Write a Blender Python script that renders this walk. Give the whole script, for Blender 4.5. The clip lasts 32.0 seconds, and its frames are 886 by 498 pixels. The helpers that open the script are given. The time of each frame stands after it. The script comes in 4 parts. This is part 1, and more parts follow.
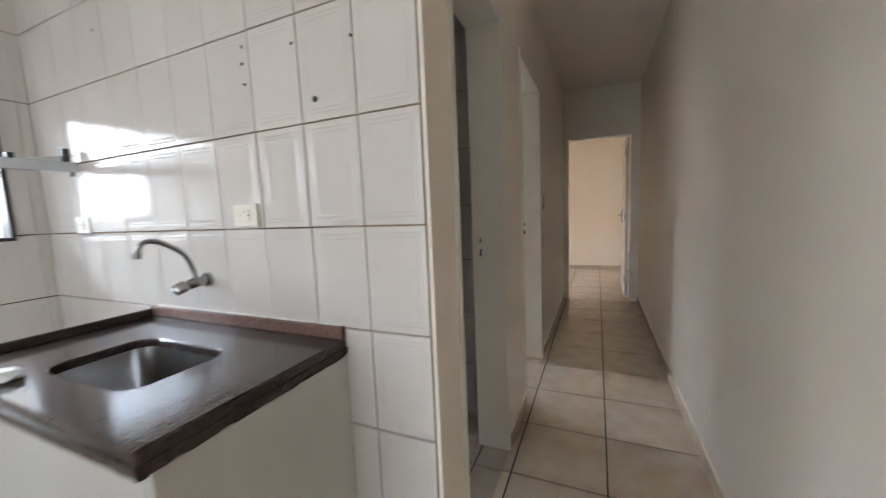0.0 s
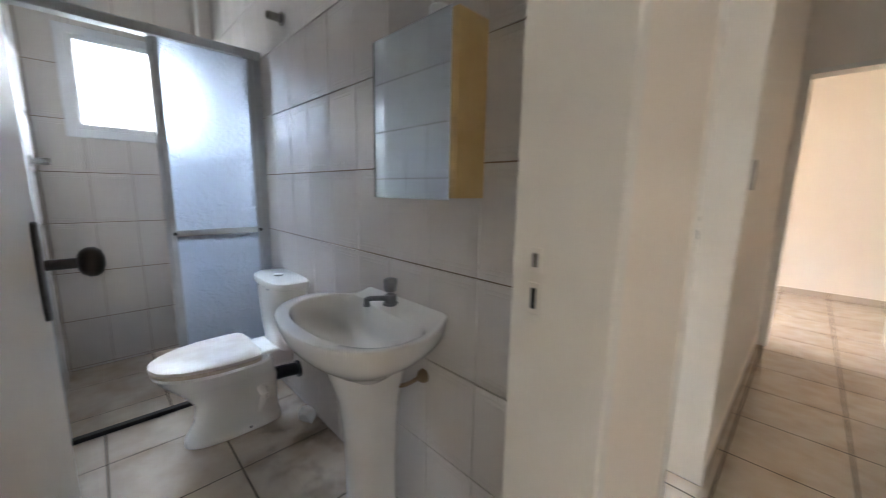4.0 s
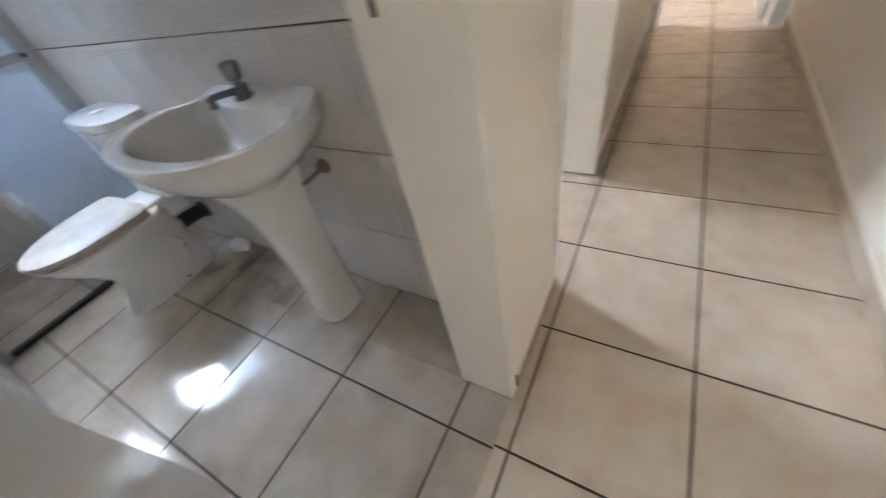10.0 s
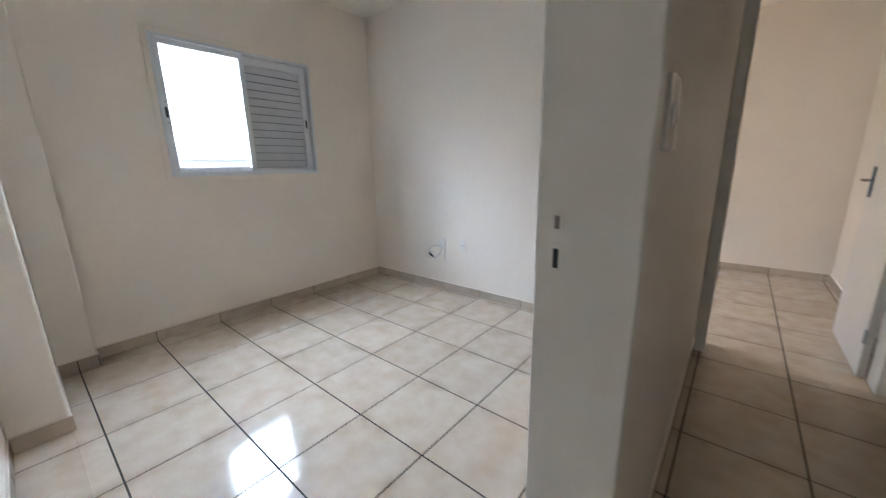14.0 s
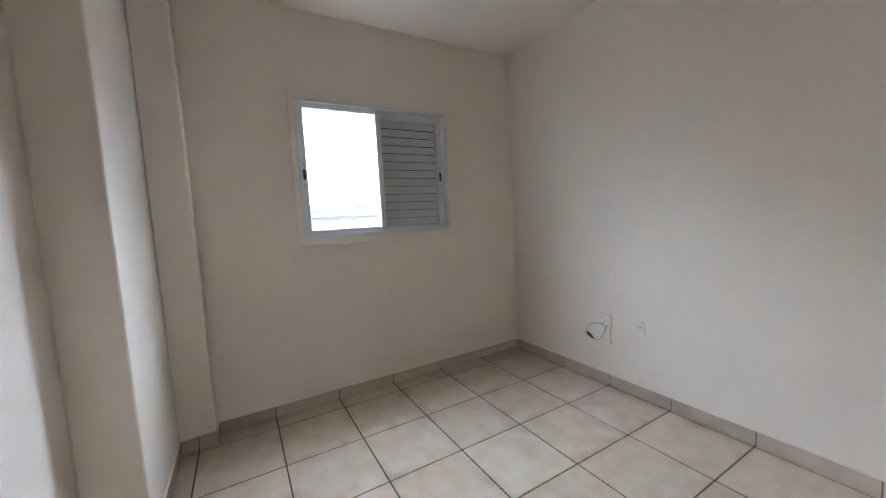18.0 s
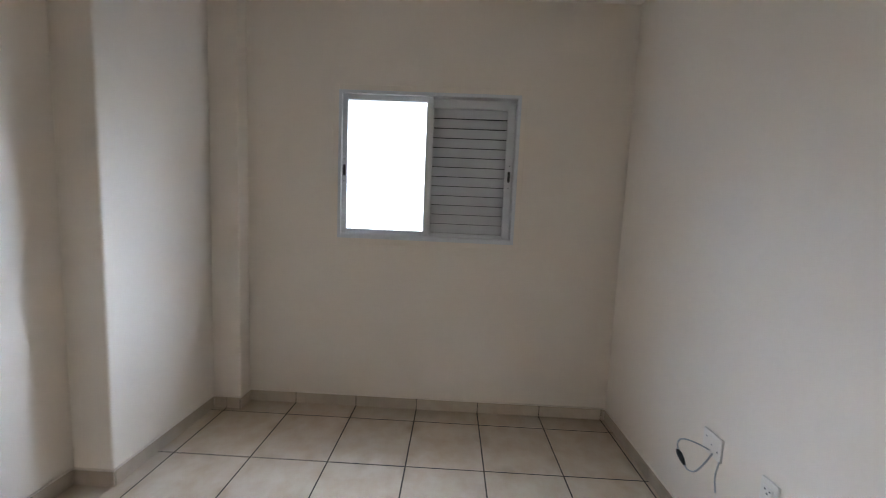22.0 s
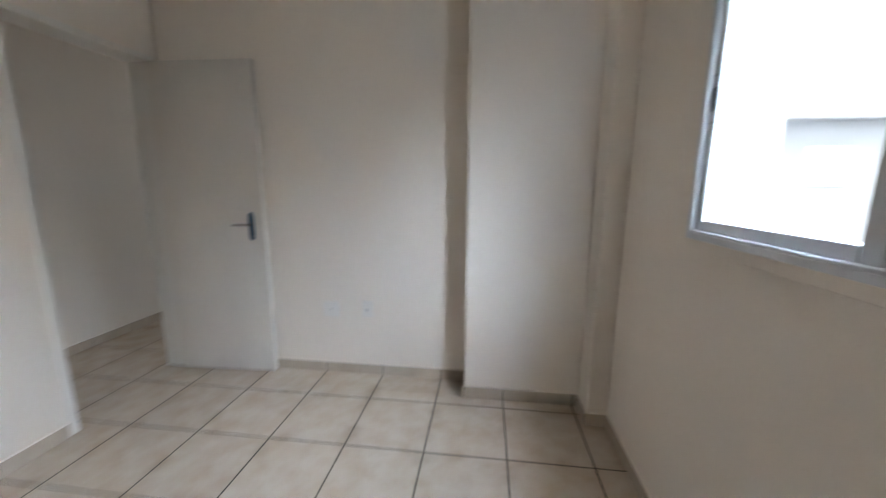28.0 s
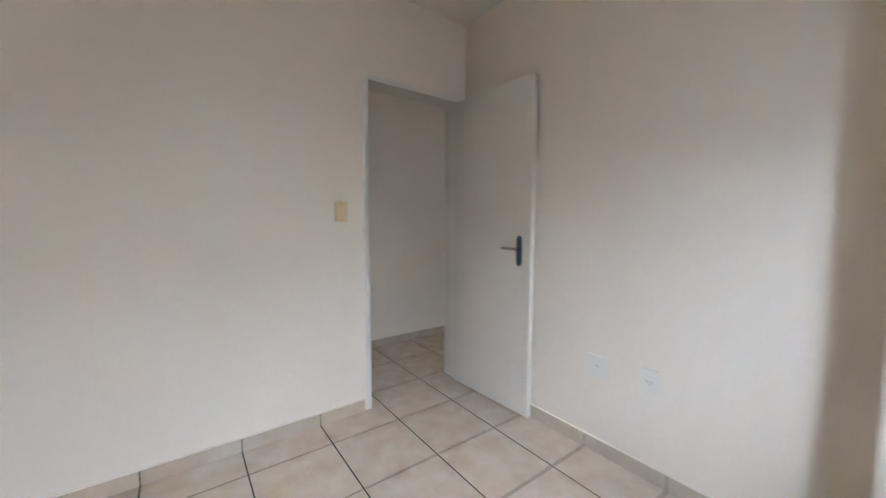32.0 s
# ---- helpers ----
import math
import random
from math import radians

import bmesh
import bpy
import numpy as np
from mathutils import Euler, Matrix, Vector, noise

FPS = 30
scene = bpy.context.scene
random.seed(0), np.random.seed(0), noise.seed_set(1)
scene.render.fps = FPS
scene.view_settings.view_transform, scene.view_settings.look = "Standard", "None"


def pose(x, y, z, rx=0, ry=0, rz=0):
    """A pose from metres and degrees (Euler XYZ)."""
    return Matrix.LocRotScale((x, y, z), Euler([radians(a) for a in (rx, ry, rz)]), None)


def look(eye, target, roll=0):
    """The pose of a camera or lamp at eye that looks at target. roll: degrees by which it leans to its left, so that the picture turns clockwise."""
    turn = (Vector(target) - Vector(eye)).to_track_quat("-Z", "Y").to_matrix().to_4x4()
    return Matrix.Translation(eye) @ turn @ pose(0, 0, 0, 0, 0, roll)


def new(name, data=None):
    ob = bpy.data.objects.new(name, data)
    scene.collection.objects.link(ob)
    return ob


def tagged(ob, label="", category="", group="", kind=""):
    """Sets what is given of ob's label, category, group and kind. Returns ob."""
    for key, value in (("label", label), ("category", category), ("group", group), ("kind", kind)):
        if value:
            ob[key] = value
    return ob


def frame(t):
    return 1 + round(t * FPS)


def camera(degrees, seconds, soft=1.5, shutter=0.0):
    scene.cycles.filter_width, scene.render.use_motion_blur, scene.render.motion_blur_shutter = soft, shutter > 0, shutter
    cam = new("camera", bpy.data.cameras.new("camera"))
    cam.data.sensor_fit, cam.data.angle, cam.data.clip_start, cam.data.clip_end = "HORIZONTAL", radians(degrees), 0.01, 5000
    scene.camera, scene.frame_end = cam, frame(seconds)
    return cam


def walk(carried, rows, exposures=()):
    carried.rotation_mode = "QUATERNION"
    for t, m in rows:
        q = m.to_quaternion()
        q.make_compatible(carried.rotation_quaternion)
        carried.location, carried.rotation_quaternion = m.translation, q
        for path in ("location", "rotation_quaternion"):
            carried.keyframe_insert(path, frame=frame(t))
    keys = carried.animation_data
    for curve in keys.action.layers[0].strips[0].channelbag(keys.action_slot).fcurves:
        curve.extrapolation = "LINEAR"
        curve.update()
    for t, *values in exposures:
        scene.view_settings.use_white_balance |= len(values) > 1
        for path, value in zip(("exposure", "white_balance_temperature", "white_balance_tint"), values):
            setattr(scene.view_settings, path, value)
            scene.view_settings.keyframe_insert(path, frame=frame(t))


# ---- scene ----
cam = camera(102.4, 32.0, 1.0, 0.5)
PATH = [
    (0, (-0.049, -2.773, 1.236), (-0.842, -0.95, 1.018), -2.4),
    (0.5, (0.001, -2.611, 1.246), (-0.632, -0.719, 1.11), -2.0),
    (1, (0.033, -2.472, 1.245), (-0.493, -0.55, 1.074), -1.9),
    (1.5, (0.009, -2.279, 1.246), (-0.383, -0.323, 1.11), -0.6),
    (2, (-0.009, -2.124, 1.236), (-0.434, -0.184, 1.007), -0.5),
    (2.5, (-0.032, -1.926, 1.229), (-0.763, -0.074, 1.041), 0.3),
    (3, (-0.055, -1.801, 1.211), (-1.079, -0.102, 0.955), 0.7),
    (3.5, (-0.16, -1.675, 1.196), (-1.392, -0.12, 0.941), 1.2),
    (4, (-0.281, -1.595, 1.186), (-1.692, -0.215, 0.863), 1.0),
    (4.5, (-0.44, -1.509, 1.181), (-2.101, -0.438, 0.876), 1.1),
    (6.5, (-0.806, -1.367, 1.097), (-2.319, -0.316, 0.318), -10.5),
    (7, (-0.811, -1.38, 1.059), (-2.21, -0.48, -0.051), -13.4),
    (7.5, (-0.801, -1.392, 1.052), (-2.158, -0.556, -0.155), -15.4),
    (8, (-0.788, -1.406, 1.048), (-2.129, -0.578, -0.183), -15.6),
    (8.5, (-0.736, -1.428, 1.058), (-2.087, -0.616, -0.173), -15.8),
    (9, (-0.601, -1.451, 1.077), (-1.915, -0.614, -0.178), -17.4),
    (9.5, (-0.437, -1.509, 1.076), (-1.662, -0.54, -0.173), -16.4),
    (10, (-0.26, -1.5, 1.088), (-1.136, -0.354, -0.298), -14.5),
    (10.5, (-0.082, -1.394, 1.091), (-0.621, -0.054, -0.292), -12.5),
    (11, (-0.009, -1.277, 1.092), (-0.355, 0.269, -0.129), -8.5),
    (11.5, (-0.014, -1.125, 1.094), (-0.34, 0.529, 0.017), -5.0),
    (12, (-0.052, -0.983, 1.116), (-0.446, 0.725, 0.153), -3.7),
    (12.5, (-0.098, -0.838, 1.126), (-0.749, 0.83, 0.236), -3.4),
    (13, (-0.144, -0.7, 1.143), (-1.097, 0.872, 0.358), -2.7),
    (13.5, (-0.244, -0.592, 1.164), (-1.374, 0.936, 0.54), -1.2),
    (14, (-0.349, -0.497, 1.191), (-1.593, 1.002, 0.737), -1.1),
    (14.5, (-0.449, -0.422, 1.19), (-1.894, 0.922, 0.87), -1.1),
    (15, (-0.538, -0.357, 1.167), (-2.093, 0.879, 0.94), -2.2),
    (15.5, (-0.649, -0.335, 1.221), (-2.197, 0.913, 1.003), -2.4),
    (17.5, (-0.817, -0.235, 1.219), (-2.481, 0.858, 1.025), -3.5),
    (18, (-0.927, -0.114, 1.25), (-2.656, 0.876, 1.076), -3.1),
    (18.5, (-1.038, -0.007, 1.277), (-2.775, 0.973, 1.118), -2.9),
    (19, (-1.119, 0.096, 1.304), (-2.874, 1.045, 1.171), -4.4),
    (19.5, (-1.129, 0.296, 1.283), (-3.003, 0.984, 1.159), -1.9),
    (20, (-1.113, 0.473, 1.282), (-3.072, 0.834, 1.1), 0.3),
    (20.5, (-1.151, 0.628, 1.286), (-3.12, 0.931, 1.106), 0.4),
    (21, (-1.198, 0.748, 1.319), (-3.163, 1.077, 1.144), 1.5),
    (21.5, (-1.188, 0.861, 1.321), (-3.165, 1.126, 1.178), 0.9),
    (22, (-1.146, 1.021, 1.324), (-3.137, 0.971, 1.134), 2.5),
    (22.5, (-1.174, 1.18, 1.321), (-3.154, 0.953, 1.148), 1.3),
    (23, (-1.282, 1.267, 1.318), (-3.252, 0.944, 1.182), 4.3),
    (23.5, (-1.368, 1.391, 1.328), (-3.3, 0.897, 1.177), 0.9),
    (24, (-1.502, 1.583, 1.31), (-3.263, 0.651, 1.141), 2.1),
    (24.5, (-1.602, 1.635, 1.303), (-3.216, 0.471, 1.1), 0.4),
    (25, (-1.779, 1.61, 1.301), (-3.27, 0.286, 1.144), 1.6),
    (25.5, (-1.901, 1.6, 1.305), (-3.292, 0.177, 1.099), 0.4),
    (27.5, (-2.621, 1.545, 1.331), (-2.953, -0.416, 1.12), 1.7),
    (27.8, (-2.728, 1.528, 1.332), (-2.769, -0.453, 1.059), -0.1),
    (28, (-2.765, 1.56, 1.319), (-2.53, -0.394, 0.968), 0.3),
    (28.2, (-2.827, 1.581, 1.325), (-2.316, -0.297, 0.867), 0.2),
    (28.5, (-2.92, 1.604, 1.282), (-2.125, -0.139, 0.708), -0.7),
    (29, (-2.962, 1.628, 1.287), (-1.98, 0.019, 0.618), -1.1),
    (29.5, (-2.973, 1.641, 1.294), (-1.925, 0.065, 0.648), -1.3),
    (30, (-2.979, 1.632, 1.293), (-1.862, 0.087, 0.687), -1.1),
    (30.5, (-2.926, 1.564, 1.304), (-1.704, 0.071, 0.78), -0.6),
    (31, (-2.797, 1.416, 1.309), (-1.511, -0.077, 0.967), 0.6),
    (31.5, (-2.707, 1.3, 1.281), (-1.399, -0.18, 0.965), 0.8),
    (32, (-2.697, 1.043, 1.226), (-1.093, -0.141, 1.07), 0.2),
]


def path_pose(row):
    t, eye, aim, roll = row
    return t, look(eye, aim, roll)


EXPOSURES = [(0.0, 1.75, 6550, 11), (1.0, 2.2, 6400, 10), (2.0, 2.6, 5980, 8), (3.0, 2.9, 6300, 10), (4.5, 2.75, 6450, 11), (7.0, 2.6, 7050, 14), (8.0, 2.75, 6950, 14),
             (9.0, 2.95, 6650, 12), (11.0, 2.95, 6150, 8), (12.0, 2.35, 5950, 7), (13.0, 2.25, 5900, 7), (14.0, 1.7, 5980, 8), (15.0, 1.6, 6250, 9), (18.0, 1.3, 6250, 10),
             (20.0, 1.2, 6250, 10), (25.0, 1.1, 6300, 10), (28.0, 1.15, 6300, 9), (28.25, 0.75, 6300, 9), (29.0, 1.2, 6300, 9), (30.0, 1.45, 6300, 9), (32.0, 1.45, 6400, 10)]
walk(cam, [path_pose(row) for row in PATH], EXPOSURES)

# ---- world, sky and window light ----
world = bpy.data.worlds.new("world")
scene.world = world
world.use_nodes = True
wn = world.node_tree.nodes
sky = wn.new("ShaderNodeTexSky")
sky.sky_type = "NISHITA"
sky.sun_disc = False
sky.sun_elevation = radians(52)
sky.sun_rotation = radians(50)
sky.air_density = 1.6
sky.dust_density = 4.0
wn["Background"].inputs["Strength"].default_value = 0.15
world.node_tree.links.new(sky.outputs["Color"], wn["Background"].inputs["Color"])

sun = new("sun", bpy.data.lights.new("sun", "SUN"))
sun.data.energy, sun.data.angle, sun.data.color = 1.2, radians(12), (1.0, 0.96, 0.9)
sun.matrix_world = look((0, 0, 0), (math.sin(radians(50)) * -0.6, -math.cos(radians(50)) * 0.6, -0.8))


def daylight_lamp(name, place, aim, size_x, size_y, watts, color=(0.625, 0.768, 1.0)):
    """An area lamp that stands in for daylight at a window, seen or assumed."""
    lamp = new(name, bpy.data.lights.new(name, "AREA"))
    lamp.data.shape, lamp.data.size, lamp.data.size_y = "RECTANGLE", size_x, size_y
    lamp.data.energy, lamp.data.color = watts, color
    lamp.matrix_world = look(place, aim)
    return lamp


# the open sky above the yard, which all the west windows face
daylight_lamp("sky_light_yard", (-6.3, 0.3, 4.7), (-3.46, 0.3, 1.7), 12.0, 3.6, 3000)
# fill lamp in an unseen, assumed glazed opening behind the start
daylight_lamp("fill_light_living", (-1.15, -4.68, 1.08), (-1.15, 0.0, 1.0), 1.5, 1.95, 6.6, (0.76, 0.86, 1.0))
# warm-tinted fill lamp in an unseen, assumed back bedroom window
daylight_lamp("warm_fill_back_bedroom", (-3.63, 3.22, 1.6), (-2.0, 3.22, 1.5), 0.5, 0.85, 5.6, (1.0, 0.87, 0.72))

# ---- materials ----
MATS = {}


def material(name, color, rough=0.5, metal=0.0, second=None, scale=3.0, grain=80.0, bump=0.05, amount=0.5, coat=0.0,
             per_object=0.0, spec=0.5, dirt=None):
    """Two-scale colour variation and fine relief on a principled surface."""
    m = bpy.data.materials.new(name)
    m.use_nodes = True
    nt = m.node_tree
    b = nt.nodes["Principled BSDF"]
    b.inputs["Metallic"].default_value = metal
    b.inputs["Specular IOR Level"].default_value = spec
    b.inputs["Coat Weight"].default_value = coat
    tc = nt.nodes.new("ShaderNodeTexCoord")
    geo = nt.nodes.new("ShaderNodeNewGeometry")
    n1 = nt.nodes.new("ShaderNodeTexNoise")
    n1.inputs["Scale"].default_value, n1.inputs["Detail"].default_value = scale, 6.0
    n2 = nt.nodes.new("ShaderNodeTexNoise")
    n2.inputs["Scale"].default_value, n2.inputs["Detail"].default_value = grain, 3.0
    for n in (n1, n2):
        nt.links.new(geo.outputs["Position"], n.inputs["Vector"])
    ramp = nt.nodes.new("ShaderNodeMapRange")
    ramp.inputs["From Min"].default_value, ramp.inputs["From Max"].default_value = 0.35, 0.7
    ramp.inputs["To Max"].default_value = amount
    nt.links.new(n1.outputs["Fac"], ramp.inputs["Value"])
    mix = nt.nodes.new("ShaderNodeMix")
    mix.data_type = "RGBA"
    second = second or tuple(c * 0.9 for c in color)
    mix.inputs["A"].default_value = (*color, 1)
    mix.inputs["B"].default_value = (*second, 1)
    nt.links.new(ramp.outputs["Result"], mix.inputs["Factor"])
    last = mix.outputs["Result"]
    if dirt:
        # brown grime that gathers unevenly along a tile's edges
        sep = nt.nodes.new("ShaderNodeSeparateXYZ")
        nt.links.new(tc.outputs["Object"], sep.inputs["Vector"])
        sides = []
        for axis in ("X", "Y"):
            a = nt.nodes.new("ShaderNodeMath")
            a.operation = "ABSOLUTE"
            nt.links.new(sep.outputs[axis], a.inputs[0])
            sides.append(a)
        far = nt.nodes.new("ShaderNodeMath")
        far.operation = "MAXIMUM"
        for k, a in enumerate(sides):
            nt.links.new(a.outputs[0], far.inputs[k])
        edge = nt.nodes.new("ShaderNodeMapRange")
        edge.interpolation_type = "SMOOTHSTEP"
        edge.inputs["From Min"].default_value, edge.inputs["From Max"].default_value = 0.13, 0.209
        nt.links.new(far.outputs[0], edge.inputs["Value"])
        n3 = nt.nodes.new("ShaderNodeTexNoise")
        n3.inputs["Scale"].default_value, n3.inputs["Detail"].default_value = 5.5, 5.0
        nt.links.new(geo.outputs["Position"], n3.inputs["Vector"])
        patch = nt.nodes.new("ShaderNodeMapRange")
        patch.inputs["From Min"].default_value, patch.inputs["From Max"].default_value = 0.48, 0.9
        nt.links.new(n3.outputs["Fac"], patch.inputs["Value"])
        grime = nt.nodes.new("ShaderNodeMath")
        grime.operation = "MULTIPLY"
        nt.links.new(edge.outputs["Result"], grime.inputs[0])
        nt.links.new(patch.outputs["Result"], grime.inputs[1])
        stain = nt.nodes.new("ShaderNodeMix")
        stain.data_type = "RGBA"
        stain.inputs["B"].default_value = (*dirt, 1)
        nt.links.new(grime.outputs[0], stain.inputs["Factor"])
        nt.links.new(last, stain.inputs["A"])
        last = stain.outputs["Result"]
    if per_object:
        info = nt.nodes.new("ShaderNodeObjectInfo")
        vary = nt.nodes.new("ShaderNodeMapRange")
        vary.inputs["To Min"].default_value, vary.inputs["To Max"].default_value = 1 - per_object, 1 + per_object * 0.4
        nt.links.new(info.outputs["Random"], vary.inputs["Value"])
        hsv = nt.nodes.new("ShaderNodeHueSaturation")
        nt.links.new(vary.outputs["Result"], hsv.inputs["Value"])
        nt.links.new(last, hsv.inputs["Color"])
        last = hsv.outputs["Color"]
    nt.links.new(last, b.inputs["Base Color"])
    rr = nt.nodes.new("ShaderNodeMapRange")
    rr.inputs["To Min"].default_value, rr.inputs["To Max"].default_value = max(rough - 0.06, 0.0), min(rough + 0.08, 1.0)
    nt.links.new(n1.outputs["Fac"], rr.inputs["Value"])
    nt.links.new(rr.outputs["Result"], b.inputs["Roughness"])
    if bump:
        bp = nt.nodes.new("ShaderNodeBump")
        bp.inputs["Strength"].default_value, bp.inputs["Distance"].default_value = bump, 0.004
        nt.links.new(n2.outputs["Fac"], bp.inputs["Height"])
        nt.links.new(bp.outputs["Normal"], b.inputs["Normal"])
    MATS[name] = m
    return m


PAINT = material("wall_paint", (0.86, 0.768, 0.66), 0.55, second=(0.83, 0.728, 0.612), scale=1.6, grain=140, bump=0.12)
CEIL = material("ceiling_paint", (0.87, 0.79, 0.69), 0.75, second=(0.83, 0.745, 0.64), scale=1.2, grain=120, bump=0.12)
GLOSS = material("door_enamel", (0.79, 0.722, 0.633), 0.38, second=(0.73, 0.662, 0.573), scale=4, grain=60, bump=0.06)
LINING = material("door_lining_paint", (0.82, 0.77, 0.69), 0.42, second=(0.75, 0.69, 0.60), scale=4, grain=60, bump=0.06)
FLOOR = material("floor_tile", (0.62, 0.515, 0.405), 0.10, second=(0.50, 0.36, 0.235), scale=8.5, grain=35, bump=0.015,
                 amount=0.62, per_object=0.07, dirt=(0.34, 0.24, 0.16), spec=0.6)
GROUT = material("dark_grout", (0.035, 0.027, 0.022), 0.85, second=(0.10, 0.075, 0.055), scale=6, grain=200, bump=0.3)
BFLOOR = material("bath_floor_tile", (0.53, 0.45, 0.37), 0.09, second=(0.32, 0.235, 0.16), scale=6, grain=35, bump=0.02,
                  amount=0.55, per_object=0.06, dirt=(0.24, 0.16, 0.10))
SKIRT = material("skirting_tile", (0.60, 0.495, 0.382), 0.14, second=(0.47, 0.36, 0.26), scale=9, grain=40, bump=0.02,
                 per_object=0.08)
WTILE = material("wall_tile", (0.64, 0.59, 0.535), 0.10, second=(0.59, 0.53, 0.465), scale=3, grain=14, bump=0.03, spec=0.45,
                 per_object=0.04)
WGROUT = material("wall_grout", (0.15, 0.092, 0.055), 0.9, second=(0.33, 0.235, 0.16), scale=2.5, grain=160, bump=0.3,
                  amount=1.0)
CHINA = material("china", (0.87, 0.84, 0.79), 0.07, second=(0.83, 0.79, 0.73), scale=5, grain=20, bump=0.008, coat=0.3)
PLAST = material("white_plastic", (0.80, 0.79, 0.75), 0.3, bump=0.02)
SOCKETP = material("socket_plastic", (0.83, 0.775, 0.70), 0.35, second=(0.79, 0.73, 0.65), bump=0.02)
GREYP = material("glossy_grey_plastic", (0.46, 0.42, 0.37), 0.16, second=(0.40, 0.36, 0.31), bump=0.02)
YELLOWP = material("yellowed_switch_plastic", (0.80, 0.62, 0.36), 0.35, second=(0.72, 0.52, 0.28), bump=0.02)
CREAM = material("cream_plastic", (0.75, 0.69, 0.58), 0.35, second=(0.70, 0.63, 0.51), bump=0.02)
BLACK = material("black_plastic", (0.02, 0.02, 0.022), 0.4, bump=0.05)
BRONZE = material("dark_bronze", (0.035, 0.03, 0.028), 0.35, metal=0.6, second=(0.07, 0.055, 0.05), bump=0.05)
STEELB = material("blued_steel", (0.10, 0.14, 0.18), 0.3, metal=0.8, second=(0.06, 0.08, 0.10), bump=0.03)
CHROME = material("worn_chrome", (0.42, 0.41, 0.40), 0.22, metal=1.0, second=(0.25, 0.24, 0.23), scale=30, bump=0.05)
TAPM = material("tarnished_tap_metal", (0.24, 0.235, 0.23), 0.3, metal=1.0, second=(0.12, 0.115, 0.11), scale=30, bump=0.05)
BROWNM = material("brown_tarnished_metal", (0.30, 0.20, 0.12), 0.4, metal=0.7, second=(0.2, 0.13, 0.08), scale=30, bump=0.05)
STAIN = material("stainless", (0.36, 0.35, 0.34), 0.3, metal=1.0, second=(0.24, 0.235, 0.23), scale=8, grain=300, bump=0.04)
ALU = material("aluminium", (0.52, 0.53, 0.54), 0.35, metal=0.9, second=(0.40, 0.41, 0.42), scale=5, grain=200, bump=0.04)
WALU = material("white_window_frame", (0.74, 0.74, 0.74), 0.35, second=(0.66, 0.66, 0.66), scale=5, grain=60, bump=0.03)
GRANITE = material("brown_granite", (0.032, 0.023, 0.02), 0.15, second=(0.08, 0.053, 0.044), spec=0.35, scale=95, grain=260, bump=0.0,
                   amount=0.9)
SPLASH = material("red_granite", (0.20, 0.115, 0.085), 0.2, second=(0.09, 0.055, 0.045), scale=90, grain=260, bump=0.0,
                  amount=0.9)
CUPB = material("white_panel", (0.52, 0.495, 0.455), 0.3, second=(0.46, 0.43, 0.385), scale=3, bump=0.02)
PINE = material("varnished_pine", (0.66, 0.45, 0.20), 0.35, second=(0.55, 0.34, 0.13), scale=12, grain=50, bump=0.05)
MIRROR = material("mirror_glass", (0.58, 0.64, 0.68), 0.015, metal=1.0, second=(0.54, 0.60, 0.65), bump=0.0)
SEATM = material("stained_seat_plastic", (0.70, 0.63, 0.55), 0.32, second=(0.46, 0.34, 0.24), scale=11, bump=0.02, amount=0.5)
# seat plastic with the dark gap under the lid put into its colour
GAPTONE = material("gap_darkened_plastic", (0.58, 0.48, 0.36), 0.35, second=(0.36, 0.26, 0.17), scale=14, bump=0.02)
CAULK = material("sealant", (0.74, 0.70, 0.64), 0.6, second=(0.55, 0.47, 0.39), scale=25, bump=0.15)
PAPER = material("paper", (0.80, 0.79, 0.77), 0.8, bump=0.2)
DRAINM = material("limescaled_drain", (0.66, 0.57, 0.45), 0.4, second=(0.45, 0.31, 0.19), scale=50, bump=0.1, amount=0.8)
RUST = material("rust_stain", (0.36, 0.20, 0.09), 0.6, second=(0.5, 0.36, 0.22), scale=60, bump=0.1)
ROOF = material("roof_sheet", (0.34, 0.38, 0.42), 0.7, second=(0.26, 0.29, 0.33), scale=3, grain=40, bump=0.3)
HOUSEW = material("weathered_house_render", (0.33, 0.335, 0.34), 0.85, second=(0.28, 0.285, 0.29), scale=1.5, grain=60, bump=0.3)
RENDER = material("outdoor_render", (0.46, 0.465, 0.47), 0.85, second=(0.41, 0.415, 0.42), scale=1.5, grain=60, bump=0.3)
CONC = material("concrete", (0.42, 0.41, 0.39), 0.9, second=(0.30, 0.29, 0.27), scale=2, grain=60, bump=0.4)


def glass(name, color, rough, wave):
    m = bpy.data.materials.new(name)
    m.use_nodes = True
    nt = m.node_tree
    b = nt.nodes["Principled BSDF"]
    b.inputs["Base Color"].default_value = (*color, 1)
    b.inputs["Roughness"].default_value = rough
    b.inputs["Transmission Weight"].default_value = 1.0
    b.inputs["IOR"].default_value = 1.45
    if wave:
        geo = nt.nodes.new("ShaderNodeNewGeometry")
        n = nt.nodes.new("ShaderNodeTexNoise")
        n.inputs["Scale"].default_value, n.inputs["Detail"].default_value = 26.0, 2.0
        n.inputs["Distortion"].default_value = 1.2
        bp = nt.nodes.new("ShaderNodeBump")
        bp.inputs["Strength"].default_value, bp.inputs["Distance"].default_value = wave, 0.01
        nt.links.new(geo.outputs["Position"], n.inputs["Vector"])
        nt.links.new(n.outputs["Fac"], bp.inputs["Height"])
        nt.links.new(bp.outputs["Normal"], b.inputs["Normal"])
    return m


